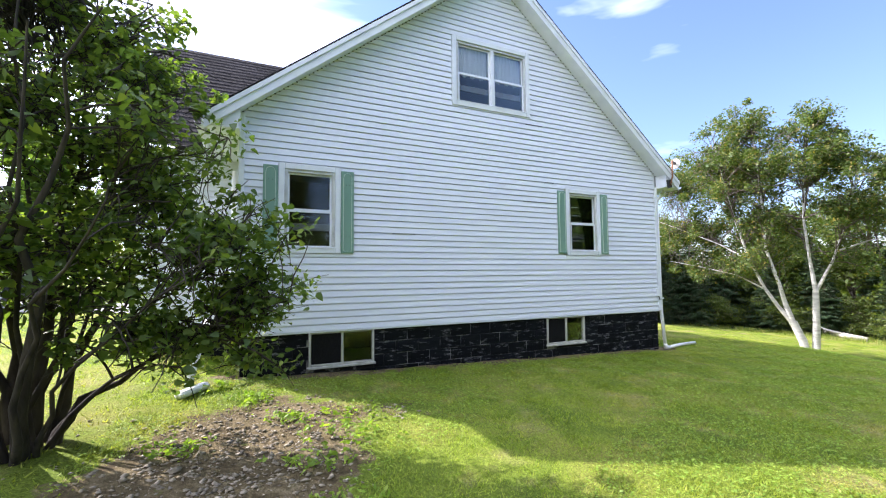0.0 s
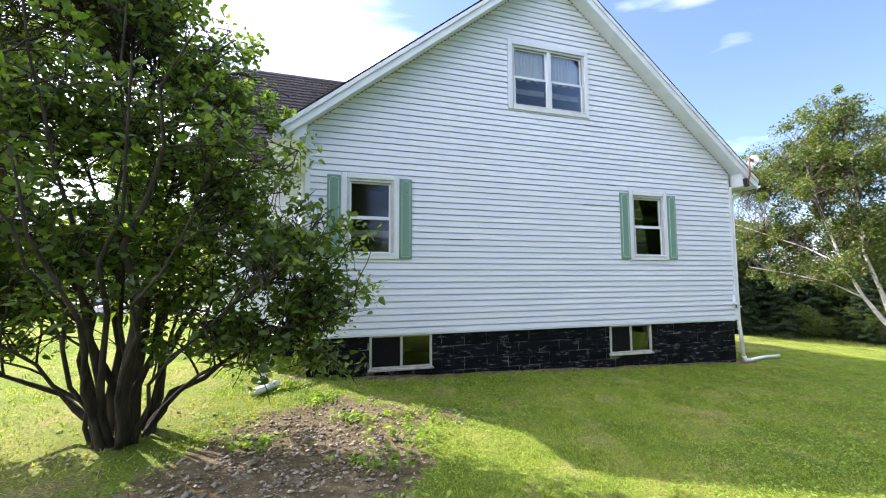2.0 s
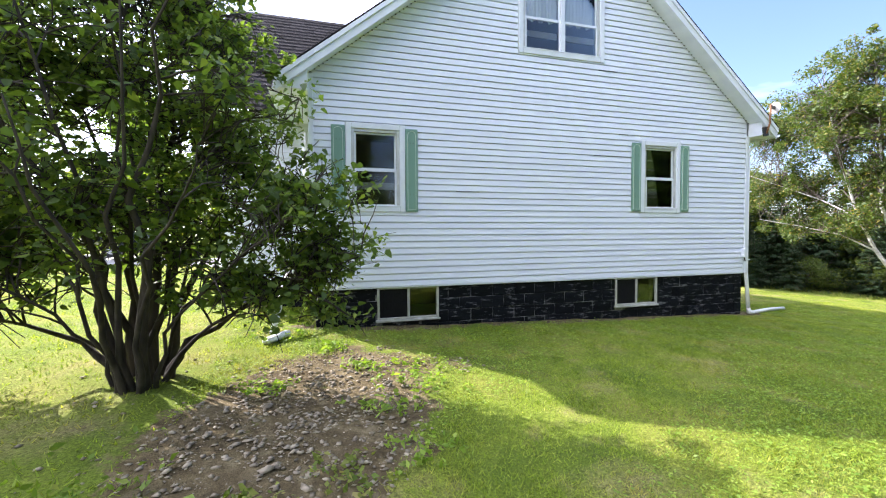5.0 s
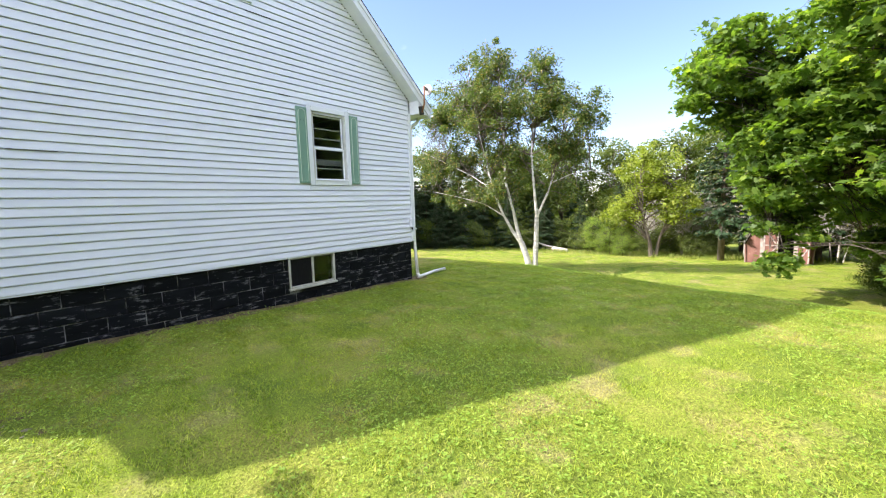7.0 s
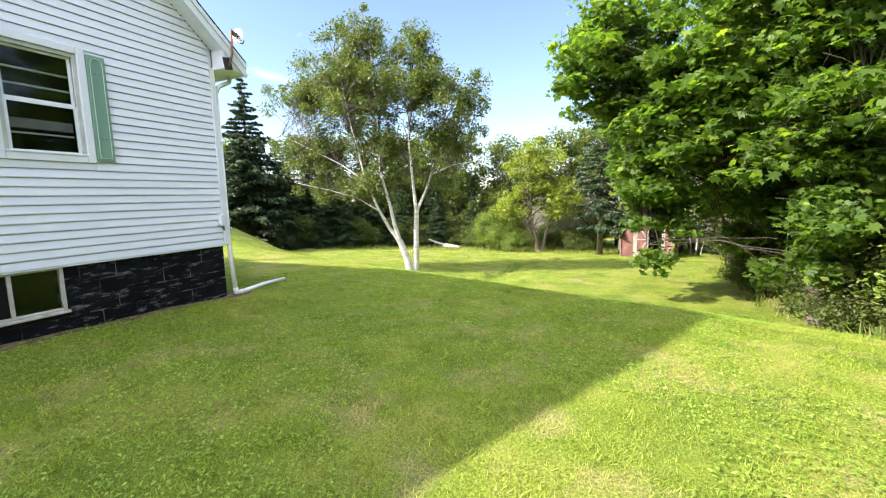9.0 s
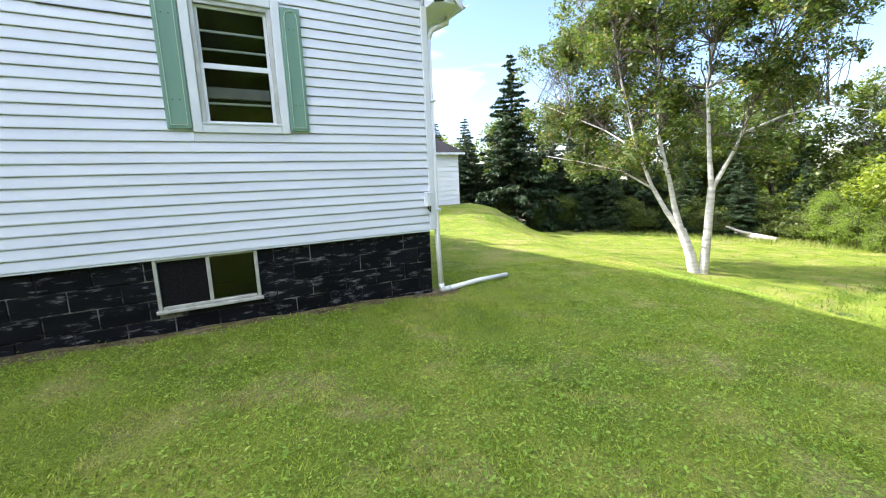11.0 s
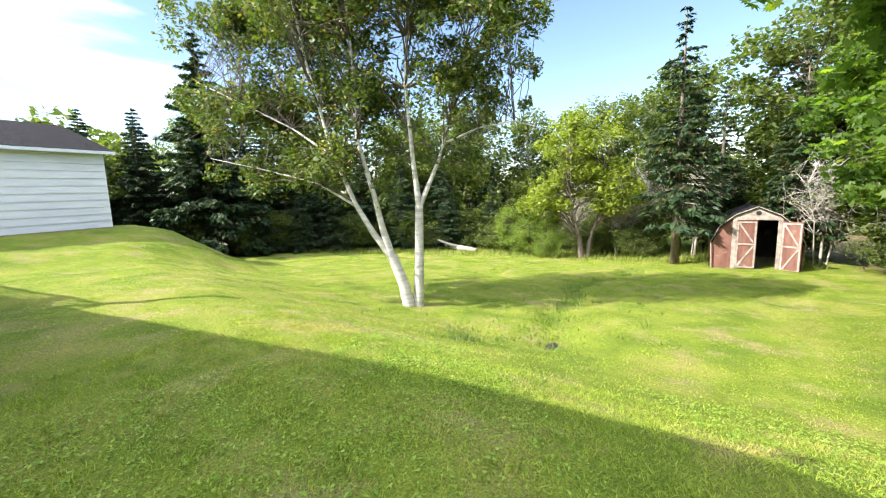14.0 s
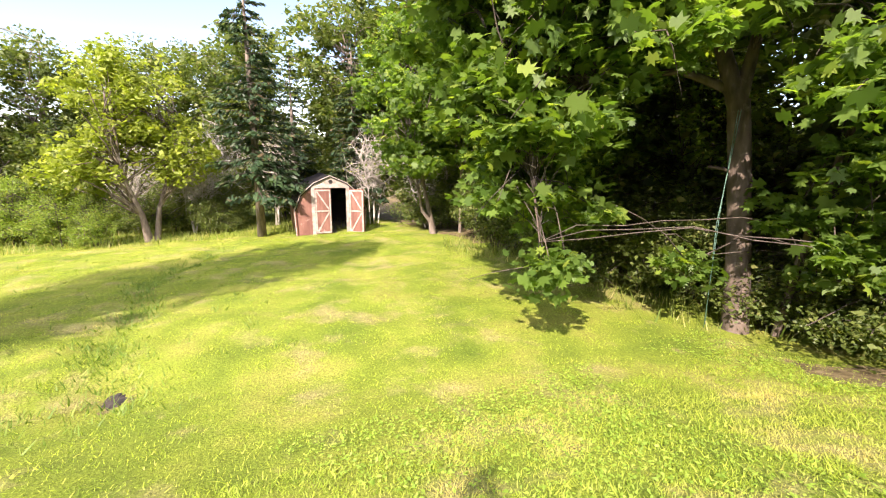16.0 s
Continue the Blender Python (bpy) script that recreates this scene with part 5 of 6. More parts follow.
settle(broadleaf("leafless_thicket", O, [upright(3.6, 0.05, 0.7, 6), ([(0.2, 0, -0.1), (0.7, 0.3, 1.6), (1.2, 0.5, 3.2)], 0.03, 0.008), ([(-0.2, 0, -0.1), (-0.6, -0.4, 1.5), (-1.1, -0.6, 3.0)], 0.03, 0.008)], [((0, 0, 2.3), (1.5, 1.5, 1.7))], 110, 500, 0.08, DEADWOOD, TALLGRASS, "grey leafless thicket of dead twigs", "bush", 53, clump_r=(0.3, 0.6), shell=0.2, limb_r=0.014, twigs=7, group="thickets behind the lawn"),
       [(21.8, -2.6, 0, 1.0), (23.0, -3.4, 70, 1.2), (21.6, -5.8, 150, 1.1), (16.2, -10.6, 210, 0.9), (18.6, -9.2, 290, 1.0), (24.4, -0.4, 40, 1.1), (1.2, -11.0, 100, 0.7)])
broadleaf("pale_leaved_tree", (14.6, 23.0, gz(14.6, 23.0)), [upright(4.6, 0.12, 0.5, 17), ([(0, 0, 1.2), (-0.9, 0.2, 2.8), (-1.7, 0.3, 4.2)], 0.07, 0.02), ([(0, 0, 1.0), (0.8, -0.2, 2.6), (1.3, -0.2, 3.8)], 0.07, 0.02)],
          [((0, 0, 4.2), (1.8, 1.6, 1.5)), ((-1.4, 0.2, 4.6), (1.3, 1.1, 1.0)), ((0.9, 0, 3.2), (1.5, 1.4, 1.2)), ((0, 0, 2.2), (1.8, 1.5, 0.8))], 120, 8000, 0.15, BARK_GREY, SHRUB_LEAF, "pale green leafy tree beyond the garage", "tree", 43, clump_r=(0.25, 0.6), shell=0.25, flat=0.9)
# distant woods that close the horizon
fr_rng = np.random.default_rng(77)
ang = fr_rng.random(900) * 2 * np.pi
rad = fr_rng.uniform(36, 46, 900)
fcx, fcy = 4 + rad * np.cos(ang), 1 + rad * np.sin(ang)
top = 6.0 + 2.0 * np.sin(7 * ang) + 1.2 * np.sin(17 * ang + 1)
fcz = ground_z(np.clip(fcx, -60, 60), fcy) + top * fr_rng.random(900) ** 0.8
fv, ff = leaf_cloud(np.stack([fcx, fcy, fcz], 1), np.full(900, 1.9), 100000, 0.5, fr_rng, OVAL, OVAL_F, 0.8, 0.3, 0.4)
solid("distant_woods", mesh_np(fv, ff), WOODS_LEAF, "green belt of distant trees round the property", "woods", kind="stuff")

# pale forked trunk by the shed and lean dead limbs at the corner of the woods
SX, SY = 14.6, -9.9
broadleaf("young_maple", (SX, SY, gz(SX, SY)), [([(0, 0, -0.1), (0.05, 0.1, 0.6), (0.05, 0.3, 1.4), (0.1, 0.6, 3.2)], 0.13, 0.03), ([(0.05, 0.08, 0.4), (0.0, 0.45, 0.8), (0.0, 0.55, 1.4), (-0.1, 0.9, 3.0)], 0.08, 0.02), ([(-0.6, -0.7, -0.1), (-0.6, -0.7, 1.2), (-0.7, -0.6, 3.2)], 0.06, 0.02)],
          [((-0.5, 0.5, 4.2), (2.2, 2.2, 1.8)), ((-0.6, 0.9, 2.6), (1.6, 1.6, 0.7))], 80, 8000, 0.16, BARK_GREY, MAPLE_LEAF, "young maple with a pale forked trunk", "tree", 61, LOBED, LOBED_F, (0.3, 0.6), 0.6, shell=0.35)
dead = thing("dead_tree", (3.1, -9.7, gz(3.1, -9.7)), "leaning bleached dead tree with broken bare limbs", "tree")
dz = gz(3.1, -9.7)
part("trunk", Shape().tube([(3.45, -10.35, dz - 0.1), (3.4, -10.1, 0.6), (3.3, -9.7, 1.6), (3.2, -9.3, 2.4), (3.1, -8.9, 2.8)], [0.06, 0.05, 0.042, 0.03, 0.015], 8), DEADWOOD, dead, "", True)
for line in (((3.3, -9.75, 1.5), (3.2, -10.3, 1.75), (3.1, -10.95, 1.9)), ((3.32, -9.8, 1.4), (3.2, -10.2, 1.25), (3.1, -10.6, 0.95)), ((3.32, -9.8, 1.5), (3.2, -10.1, 2.9), (3.1, -10.5, 4.9)), ((3.3, -9.7, 1.7), (3.0, -10.2, 2.3), (2.8, -10.8, 3.1)), ((3.42, -10.2, 0.2), (3.0, -10.5, 0.3), (2.7, -10.8, 0.1)), ((3.4, -10.2, 0.4), (3.1, -10.0, 0.2), (2.9, -9.9, -0.05)), ((3.4, -10.1, 0.6), (3.1, -10.5, 0.5), (2.9, -10.8, 0.35))):
    part("limb", Shape().tube(line, [0.022, 0.014, 0.006], 6), DEADWOOD, dead, "", True)
brush = thing("brush_pile", (-0.6, -9.6, gz(-0.6, -9.6)), "bleached dead sticks lying in the shrubs", "brush")
bq = random.Random(8)
for k in range(16):
    bx_, by_ = -0.6 + bq.uniform(-1.2, 1.2), -9.75 + bq.uniform(-0.3, 0.3)
    bz_ = gz(bx_, by_)
    part("stick", Shape().tube([(bx_, by_, bz_ + 0.05), (bx_ - bq.uniform(0.3, 0.6), by_ + bq.uniform(0, 0.3), bz_ + bq.uniform(0.2, 0.5)), (bx_ - bq.uniform(0.7, 1.2), by_ + bq.uniform(-0.1, 0.4), bz_ + bq.uniform(0.3, 1.1))], [0.014, 0.010, 0.004], 6), DEADWOOD, brush, "", True)
rope = solid("hanging_rope", Shape().tube([(4.92, -8.82, 1.78), (4.95, -8.84, 0.6), (4.93, -8.86, gz(4.93, -8.86) + 0.05)], 0.004, 6), material("green_rope", (0.07, 0.16, 0.12), (0.12, 0.22, 0.17), 30, 0.8), "thin green rope hanging from the maple", "rope", smooth=True)
solid("hanging_rope", Shape().tube([(4.99, -9.02, 1.80), (5.05, -9.0, 0.4), (4.98, -8.98, gz(4.98, -8.98) + 0.05)], 0.005, 6), rope.data.materials[0], "thin green rope hanging from the maple", "rope", smooth=True)

# ---------------------------------------------------------------- shed
UX, NX = Vector((-0.105, -0.9945, 0)), Vector((-0.9945, 0.105, 0))
SC = Vector((17.04, -7.03, 0))
SC.z = gz(SC.x, SC.y) - 0.02
shed = thing("shed", SC, "weathered red barn-roofed shed with one door open", "shed")


def shed_pt(u, d, z):
    """u along the front, d out of it, z up."""
    return SC + UX * u + NX * d + Vector((0, 0, z))


def shed_plate(poly, d0, d1):
    k = len(poly)
    pts = [shed_pt(u, d0, z) for u, z in poly] + [shed_pt(u, d1, z) for u, z in poly]
    return Shape().add(pts, [list(range(k)), list(range(2 * k - 1, k - 1, -1))] + [[i, k + i, k + (i + 1) % k, (i + 1) % k] for i in range(k)])


OUT = [(-1.2, 0.0), (-1.24, 0.9), (-1.02, 1.42), (-0.58, 1.82), (0.0, 2.08), (0.58, 1.82), (1.02, 1.42), (1.24, 0.9), (1.2, 0.0)]
part("front_wall", shed_plate([(-1.2, 0.0), (-0.56, 0.0), (-0.56, 1.68), (-0.72, 1.68), (-1.02, 1.42), (-1.24, 0.9)], -0.04, 0.0), REDPAINT, shed)
part("front_wall", shed_plate([(0.56, 0.0), (1.2, 0.0), (1.24, 0.9), (1.02, 1.42), (0.72, 1.68), (0.56, 1.68)], -0.04, 0.0), REDPAINT, shed)
part("gable_panel", shed_plate([(-0.74, 1.68), (0.74, 1.68), (0.58, 1.82), (0.0, 2.08), (-0.58, 1.82)], -0.04, 0.004), SHEDWHITE, shed, "flaking white gable panel")
for (a, b), (c, d) in zip(OUT, OUT[1:]):
    part("side_panel" if max(b, d) < 1.0 else "roof_panel", Shape().add([shed_pt(a, 0.05, b), shed_pt(c, 0.05, d), shed_pt(c, -3.0, d), shed_pt(a, -3.0, b), shed_pt(a * 0.97, 0.05, b - 0.03), shed_pt(c * 0.97, 0.05, d - 0.03), shed_pt(c * 0.97, -3.0, d - 0.03), shed_pt(a * 0.97, -3.0, b - 0.03)],
                                                                          [(0, 1, 2, 3), (7, 6, 5, 4), (0, 4, 5, 1), (1, 5, 6, 2), (2, 6, 7, 3), (3, 7, 4, 0)]), REDPAINT if max(b, d) < 1.0 else SHINGLE, shed)
    part("edge_trim", Shape().beam(shed_pt(a, 0.02, b), shed_pt(c, 0.02, d), 0.05, 0.05), SHEDWHITE, shed)
# the back wall's dark tone carries the shade inside the shed
part("back_wall", shed_plate(OUT, -3.04, -3.0), SHADE_TONE, shed)
part("floor", shed_plate([(-1.18, -0.06), (1.18, -0.06), (1.18, 0.0), (-1.18, 0.0)], -3.0, 0.06), WOODGREY, shed)
part("vent_hole", Shape().tube([shed_pt(0.02, 0.006, 1.88), shed_pt(0.02, 0.014, 1.88)], 0.075, 14), BLACKMETAL, shed)
for u in (-0.60, 0.60):
    part("door_jamb", shed_plate([(u - 0.06, 0.0), (u + 0.06, 0.0), (u + 0.06, 1.68), (u - 0.06, 1.68)], 0.002, 0.025), SHEDWHITE, shed)
part("door_head", shed_plate([(-0.66, 1.66), (0.66, 1.66), (0.66, 1.75), (-0.66, 1.75)], 0.006, 0.028), SHEDWHITE, shed)


def shed_door(hinge, ux, nx):
    """A braced door leaf, from its hinge along ux."""
    def q(u, d, z):
        return hinge + ux * u + nx * d + Vector((0, 0, z))
    leaf = part("door", Shape().add([q(0, 0, 0.03), q(0.56, 0, 0.03), q(0.56, 0, 1.64), q(0, 0, 1.64), q(0, 0.025, 0.03), q(0.56, 0.025, 0.03), q(0.56, 0.025, 1.64), q(0, 0.025, 1.64)], [(3, 2, 1, 0), (4, 5, 6, 7), (0, 1, 5, 4), (1, 2, 6, 5), (2, 3, 7, 6), (3, 0, 4, 7)]), REDPAINT, shed, "faded red braced door")
    for d in (0.034, -0.009):
        for a, b in (((0.04, 0.06), (0.04, 1.6)), ((0.52, 0.06), (0.52, 1.6)), ((0.06, 0.08), (0.5, 0.08)), ((0.06, 1.58), (0.5, 1.58)), ((0.06, 0.85), (0.5, 0.85)), ((0.08, 0.12), (0.48, 0.8)), ((0.08, 1.54), (0.48, 0.9))):
            part("brace", Shape().beam(q(a[0], d, a[1]), q(b[0], d, b[1]), 0.05, 0.016, nx), SHEDWHITE, leaf)


# beam() lays its width across the up vector, so the braces lie flat on the leaf
shed_door(shed_pt(-0.55, 0.0, 0), UX, NX)
swing = radians(35)
du = (UX * math.cos(swing) + NX * math.sin(swing)).normalized()
shed_door(shed_pt(0.64, 0.06, -0.02), du, Vector((-du.y, du.x, 0)))

# ---------------------------------------------------------------- garage
GX0, GX1, GY, GY1, GZ, GE = 1.55, 8.62, 13.0, 19.0, 0.30, 2.78
garage = thing("garage", (GX0, GY, GZ), "white boarded garage with a dark shingle roof", "garage")
gw = (4.77, 5.28, 1.57, 2.41)
gc = Shape()
for z0, z1 in ((GZ - 0.4, gw[2]), (gw[2], gw[3]), (gw[3], GE)):
    for a, b in free_spans(GX0, GX1, z0, z1, [gw]):
        gc.box(a, GY + 0.02, z0, b, GY + 0.14, z1)
gwall = part("front_wall", gc, GARAGEBOARD, garage)
zc = GZ + 0.02
while zc < GE - 0.05:
    for a, b in free_spans(GX0, GX1, zc, zc + 0.2, [gw]):
        part("board", Shape().add([(a, GY - 0.012, zc), (b, GY - 0.012, zc), (b, GY + 0.012, zc + 0.236), (a, GY + 0.012, zc + 0.236), (a, GY + 0.02, zc), (b, GY + 0.02, zc)], [(0, 1, 2, 3), (4, 5, 1, 0)]), GARAGEBOARD, gwall)
    zc += 0.235
GRZ = 3.92
part("end_wall", Shape().add([(GX0, GY + 0.15, GZ - 0.4), (GX0, GY1, GZ - 0.4), (GX0, GY1, GE), (GX0, GY + 3.0, GRZ - 0.12), (GX0, GY + 0.15, GE), (GX0 + 0.1, GY + 0.15, GZ - 0.4), (GX0 + 0.1, GY1, GZ - 0.4), (GX0 + 0.1, GY1, GE), (GX0 + 0.1, GY + 3.0, GRZ - 0.12), (GX0 + 0.1, GY + 0.15, GE)], [(0, 1, 2, 3, 4), (9, 8, 7, 6, 5), (0, 4, 9, 5), (4, 3, 8, 9)]), GARAGEBOARD, garage)
part("end_wall", Shape().box(GX1 - 0.1, GY + 0.15, GZ - 0.6, GX1, GY1, GE), GARAGEBOARD, garage)
for ya, za, yb, zb2 in ((GY - 0.22, GE + 0.0, GY + 3.0, GRZ), (GY + 3.0, GRZ, GY1 + 0.2, GE)):
    part("roof", Shape().add([(GX0 - 0.2, ya, za + 0.09), (GX1 + 0.25, ya, za + 0.09), (GX1 + 0.25, yb, zb2 + 0.09), (GX0 - 0.2, yb, zb2 + 0.09), (GX0 - 0.2, ya, za), (GX1 + 0.25, ya, za), (GX1 + 0.25, yb, zb2), (GX0 - 0.2, yb, zb2)], [(0, 1, 2, 3), (7, 6, 5, 4), (0, 4, 5, 1), (1, 5, 6, 2), (2, 6, 7, 3), (3, 7, 4, 0)]), SHINGLE, garage, "dark shingle roof")
part("fascia", Shape().box(GX0 - 0.21, GY - 0.25, GE - 0.02, GX1 + 0.26, GY - 0.225, GE + 0.075), TRIM, garage)
part("rake_board", Shape().beam((GX0 - 0.215, GY - 0.22, GE + 0.02), (GX0 - 0.215, GY + 3.0, GRZ + 0.02), 0.025, 0.14), TRIM, garage)
part("footing", Shape().box(GX0 - 0.02, GY - 0.03, GZ - 0.5, GX1 + 0.02, GY + 0.1, GZ + 0.03), STONE, garage)
gwin = part("window", Shape().box(gw[0] - 0.06, GY - 0.03, gw[2] - 0.06, gw[0], GY + 0.03, gw[3] + 0.06).box(gw[1], GY - 0.03, gw[2] - 0.06, gw[1] + 0.06, GY + 0.03, gw[3] + 0.06).box(gw[0], GY - 0.03, gw[3], gw[1], GY + 0.03, gw[3] + 0.06).box(gw[0], GY - 0.04, gw[2] - 0.06, gw[1], GY + 0.03, gw[2]), TRIM, garage)
part("sash", Shape().box(gw[0], GY + 0.0, 1.96, gw[1], GY + 0.025, 2.0).box(gw[0], GY, 1.70, gw[1], GY + 0.02, 1.72), TRIM, gwin)
part("pane", Shape().box(gw[0], GY + 0.03, gw[2], gw[1], GY + 0.035, gw[3]), GLASS, gwin)
# added sheet behind the garage window, coloured as the dark inside
part("back_shade_panel", Shape().box(GX0 + 0.2, GY + 0.8, GZ, GX1 - 0.2, GY + 0.85, GE - 0.1), SHADE_TONE, garage)

# ---------------------------------------------------------------- deck
DX0, DX1, DY, DY1, DZ = 0.06, 2.14, 5.5, 9.2, 1.06
deck = thing("deck", (DX0, DY, gz(1, 5.5)), "weathered grey deck with railing and lattice skirt", "deck")
for i in range(26):
    y = DY + 0.142 * i
    part("plank", Shape().box(DX0, y, DZ - 0.04, DX1, y + 0.135, DZ), WOODGREY, deck)
part("rim_board", Shape().box(DX0, DY - 0.04, DZ - 0.20, DX1 + 0.04, DY - 0.002, DZ - 0.0, 0.004), WOODGREY, deck)
part("rim_board", Shape().box(DX1 + 0.002, DY, DZ - 0.20, DX1 + 0.04, DY1, DZ - 0.0, 0.004), WOODGREY, deck)
for x, top in ((0.40, DZ - 0.2), (2.2, 3.18)):
    part("post", Shape().box(x - 0.05, DY - 0.145, gz(x, DY) - 0.2, x + 0.05, DY - 0.045, top, 0.006), WOODGREY, deck, "tall grey wooden post" if top > 2 else "")
part("newel_post", Shape().box(2.02, DY, DZ, 2.11, DY + 0.09, 1.98, 0.005).box(2.0, DY - 0.02, 1.98, 2.13, DY + 0.11, 2.01, 0.01), LATTICE, deck)
part("top_rail", Shape().box(DX0, DY + 0.02, 1.86, 2.015, DY + 0.09, 1.90, 0.005), LATTICE, deck)
part("bottom_rail", Shape().box(DX0, DY + 0.03, 1.15, 2.015, DY + 0.08, 1.19, 0.004), LATTICE, deck)
for i in range(14):
    x = 0.12 + 0.142 * i
    part("baluster", Shape().box(x - 0.018, DY + 0.035, 1.195, x + 0.018, DY + 0.07, 1.855), LATTICE, deck)
for y in np.arange(DY + 0.3, DY1, 0.16):
    part("baluster", Shape().box(2.05, y - 0.018, DZ, 2.085, y + 0.018, 1.855), LATTICE, deck)
part("top_rail", Shape().box(2.03, DY + 0.12, 1.86, 2.10, DY1, 1.90, 0.005), LATTICE, deck)
lz0, lz1, lx0, lx1 = gz(1, DY) - 0.02, DZ - 0.21, 0.46, 2.15
for s_ in (-1, 1):
    k = -12
    while k < 24:
        xa = lx0 + 0.105 * k
        a, b = (xa, lz0), (xa + (lz1 - lz0), lz1)
        pa, pb = max(a[0], lx0), min(b[0], lx1)
        if pb - pa > 0.05:
            za, zb2 = lz0 + (pa - xa), lz0 + (pb - xa)
            if s_ < 0:
                pa, pb = lx0 + lx1 - pa, lx0 + lx1 - pb
            part("slat", Shape().beam((pa, DY - 0.02 + 0.006 * s_, za), (pb, DY - 0.02 + 0.006 * s_, zb2), 0.005, 0.062, (0, 1, 0)), LATTICE, deck)
        k += 1
part("lattice_frame", Shape().box(lx0 - 0.02, DY - 0.045, lz1 - 0.06, lx1, DY - 0.032, lz1, 0.003).box(lx0 - 0.02, DY - 0.045, lz0, lx0 + 0.05, DY - 0.032, lz1 - 0.061, 0.003), WOODGREY, deck)
# added sheet whose dark colour stands for the shade behind the lattice
solid("under_deck_shade", Shape().box(DX0 + 0.02, DY + 0.3, -0.1, DX1 - 0.1, DY + 0.32, DZ - 0.06), SHADE_TONE, "dark sheet added for the shade under the deck", "board", kind="structure")


def cushion_chair(x, y, turn):
    c = thing("deck_chair", (x, y, DZ), "low deck chair with red cushions", "chair", "chairs on the deck")
    m = pose(x, y, DZ, 0, 0, turn)

    def put(sh):
        sh.v = [m @ v for v in sh.v]
        return sh
    part("seat_cushion", put(Shape().box(-0.28, -0.28, 0.24, 0.28, 0.28, 0.38, 0.05)), REDFABRIC, c)
    part("back_cushion", put(Shape().obox((0, 0.28, 0.46), (1, 0, 0), (0, 0.35, 1), (0.56, 0.26, 0.12), 0.05)), REDFABRIC, c)
    for sx in (-0.27, 0.27):
        for sy in (-0.27, 0.27):
            part("leg", put(Shape().box(sx - 0.02, sy - 0.02, 0, sx + 0.02, sy + 0.02, 0.24)), BLACKMETAL, c)
        part("armrest", put(Shape().box(sx - 0.025, -0.28, 0.40, sx + 0.025, 0.3, 0.43, 0.01)), BLACKMETAL, c)


cushion_chair(0.55, 6.3, 200)
cushion_chair(1.15, 6.5, 160)
grill = thing("barbecue", (1.7, 6.6, DZ), "black covered barbecue on the deck", "barbecue")
part("body", Shape().box(1.45, 6.35, DZ + 0.25, 1.95, 6.85, DZ + 0.85, 0.05), BLACKMETAL, grill)
part("lid", Shape().tube([(1.45, 6.6, DZ + 0.85), (1.95, 6.6, DZ + 0.85)], 0.2, 14), BLACKMETAL, grill)
for x in (1.48, 1.92):
    part("leg", Shape().box(x - 0.02, 6.38, DZ, x + 0.02, 6.42, DZ + 0.25), BLACKMETAL, grill)
    part("leg", Shape().box(x - 0.02, 6.78, DZ, x + 0.02, 6.82, DZ + 0.25), BLACKMETAL, grill)
solid("deck_box", Shape().box(0.12, DY + 0.2, DZ, 0.75, DY + 0.55, DZ + 0.07, 0.015), REDFABRIC, "flat red cushion lying on the deck edge", "cushion")
broadleaf("climbing_vine", (2.0, DY - 0.2, gz(2.0, DY - 0.2)), [([(0, 0, -0.05), (0.05, 0.02, 0.5), (-0.1, 0.03, 1.0)], 0.015, 0.006), ([(0, 0, -0.05), (-0.3, 0.03, 0.5), (-0.4, 0.04, 0.8)], 0.012, 0.005)], [((-0.1, 0, 0.6), (0.32, 0.09, 0.55)), ((0.15, 0.0, 1.1), (0.15, 0.1, 0.4))], 40, 1400, 0.06, BARK_DARK, WOODS_LEAF, "dark vine climbing the deck lattice", "vine", 71, HEART, HEART_F, (0.08, 0.16), 0.9, limb_r=0.006)
for k, px_ in enumerate((1.55, 0.3)):
    broadleaf("potted_plant", (px_, 6.9 + k * 0.6, DZ), [([(0, 0, 0), (0.02, 0, 0.5), (0, 0, 1.0)], 0.02, 0.01)], [((0, 0, 0.95), (0.25, 0.25, 0.4))], 20, 500, 0.09, BARK_GREY, APPLE_LEAF, "yellow-green leafy plant on the deck", "plant", 80 + k, clump_r=(0.08, 0.16), limb_r=0.01)

# ---------------------------------------------------------------- pipes, dish, box
spout = thing("downspout", (0.05, -0.05, 0), "white downspout with a long ground extension at the corner", "downspout")
ez0 = gz(0.05, -0.08)
part("upper_elbow", Shape().tube([(0.40, 0.10, 3.58), (0.36, 0.08, 3.42), (0.10, 0.03, 3.28), (0.044, 0.03, 3.16)], 0.035, 10), PIPE, spout, "", True)
part("pipe", Shape().tube([(0.044, 0.03, 3.2), (0.044, 0.02, 0.74), (0.022, -0.07, ez0 + 0.06)], 0.036, 12), PIPE, spout, "", True)
part("ground_elbow", Shape().tube([(0.022, -0.07, ez0 + 0.13), (0.03, -0.07, ez0 + 0.05), (0.10, -0.065, ez0 + 0.035), (0.16, -0.055, ez0 + 0.037)], 0.041, 12), PIPE, spout, "", True)
part("extension", Shape().tube([(0.12, -0.06, ez0 + 0.036), (0.7, 0.03, gz(0.7, 0.03) + 0.05), (1.31, 0.135, gz(1.3, 0.13) + 0.05)], 0.036, 12), PIPE, spout, "", True)
for z in (1.0, 2.4):
    part("strap", Shape().box(0.014, -0.03, z, 0.094, 0.058, z + 0.025, 0.004), TRIM, spout)
left = thing("downspout", (-9.05, -0.85, gz(-9.05, -0.85)), "white downspout leaning out to a splash trough", "downspout")
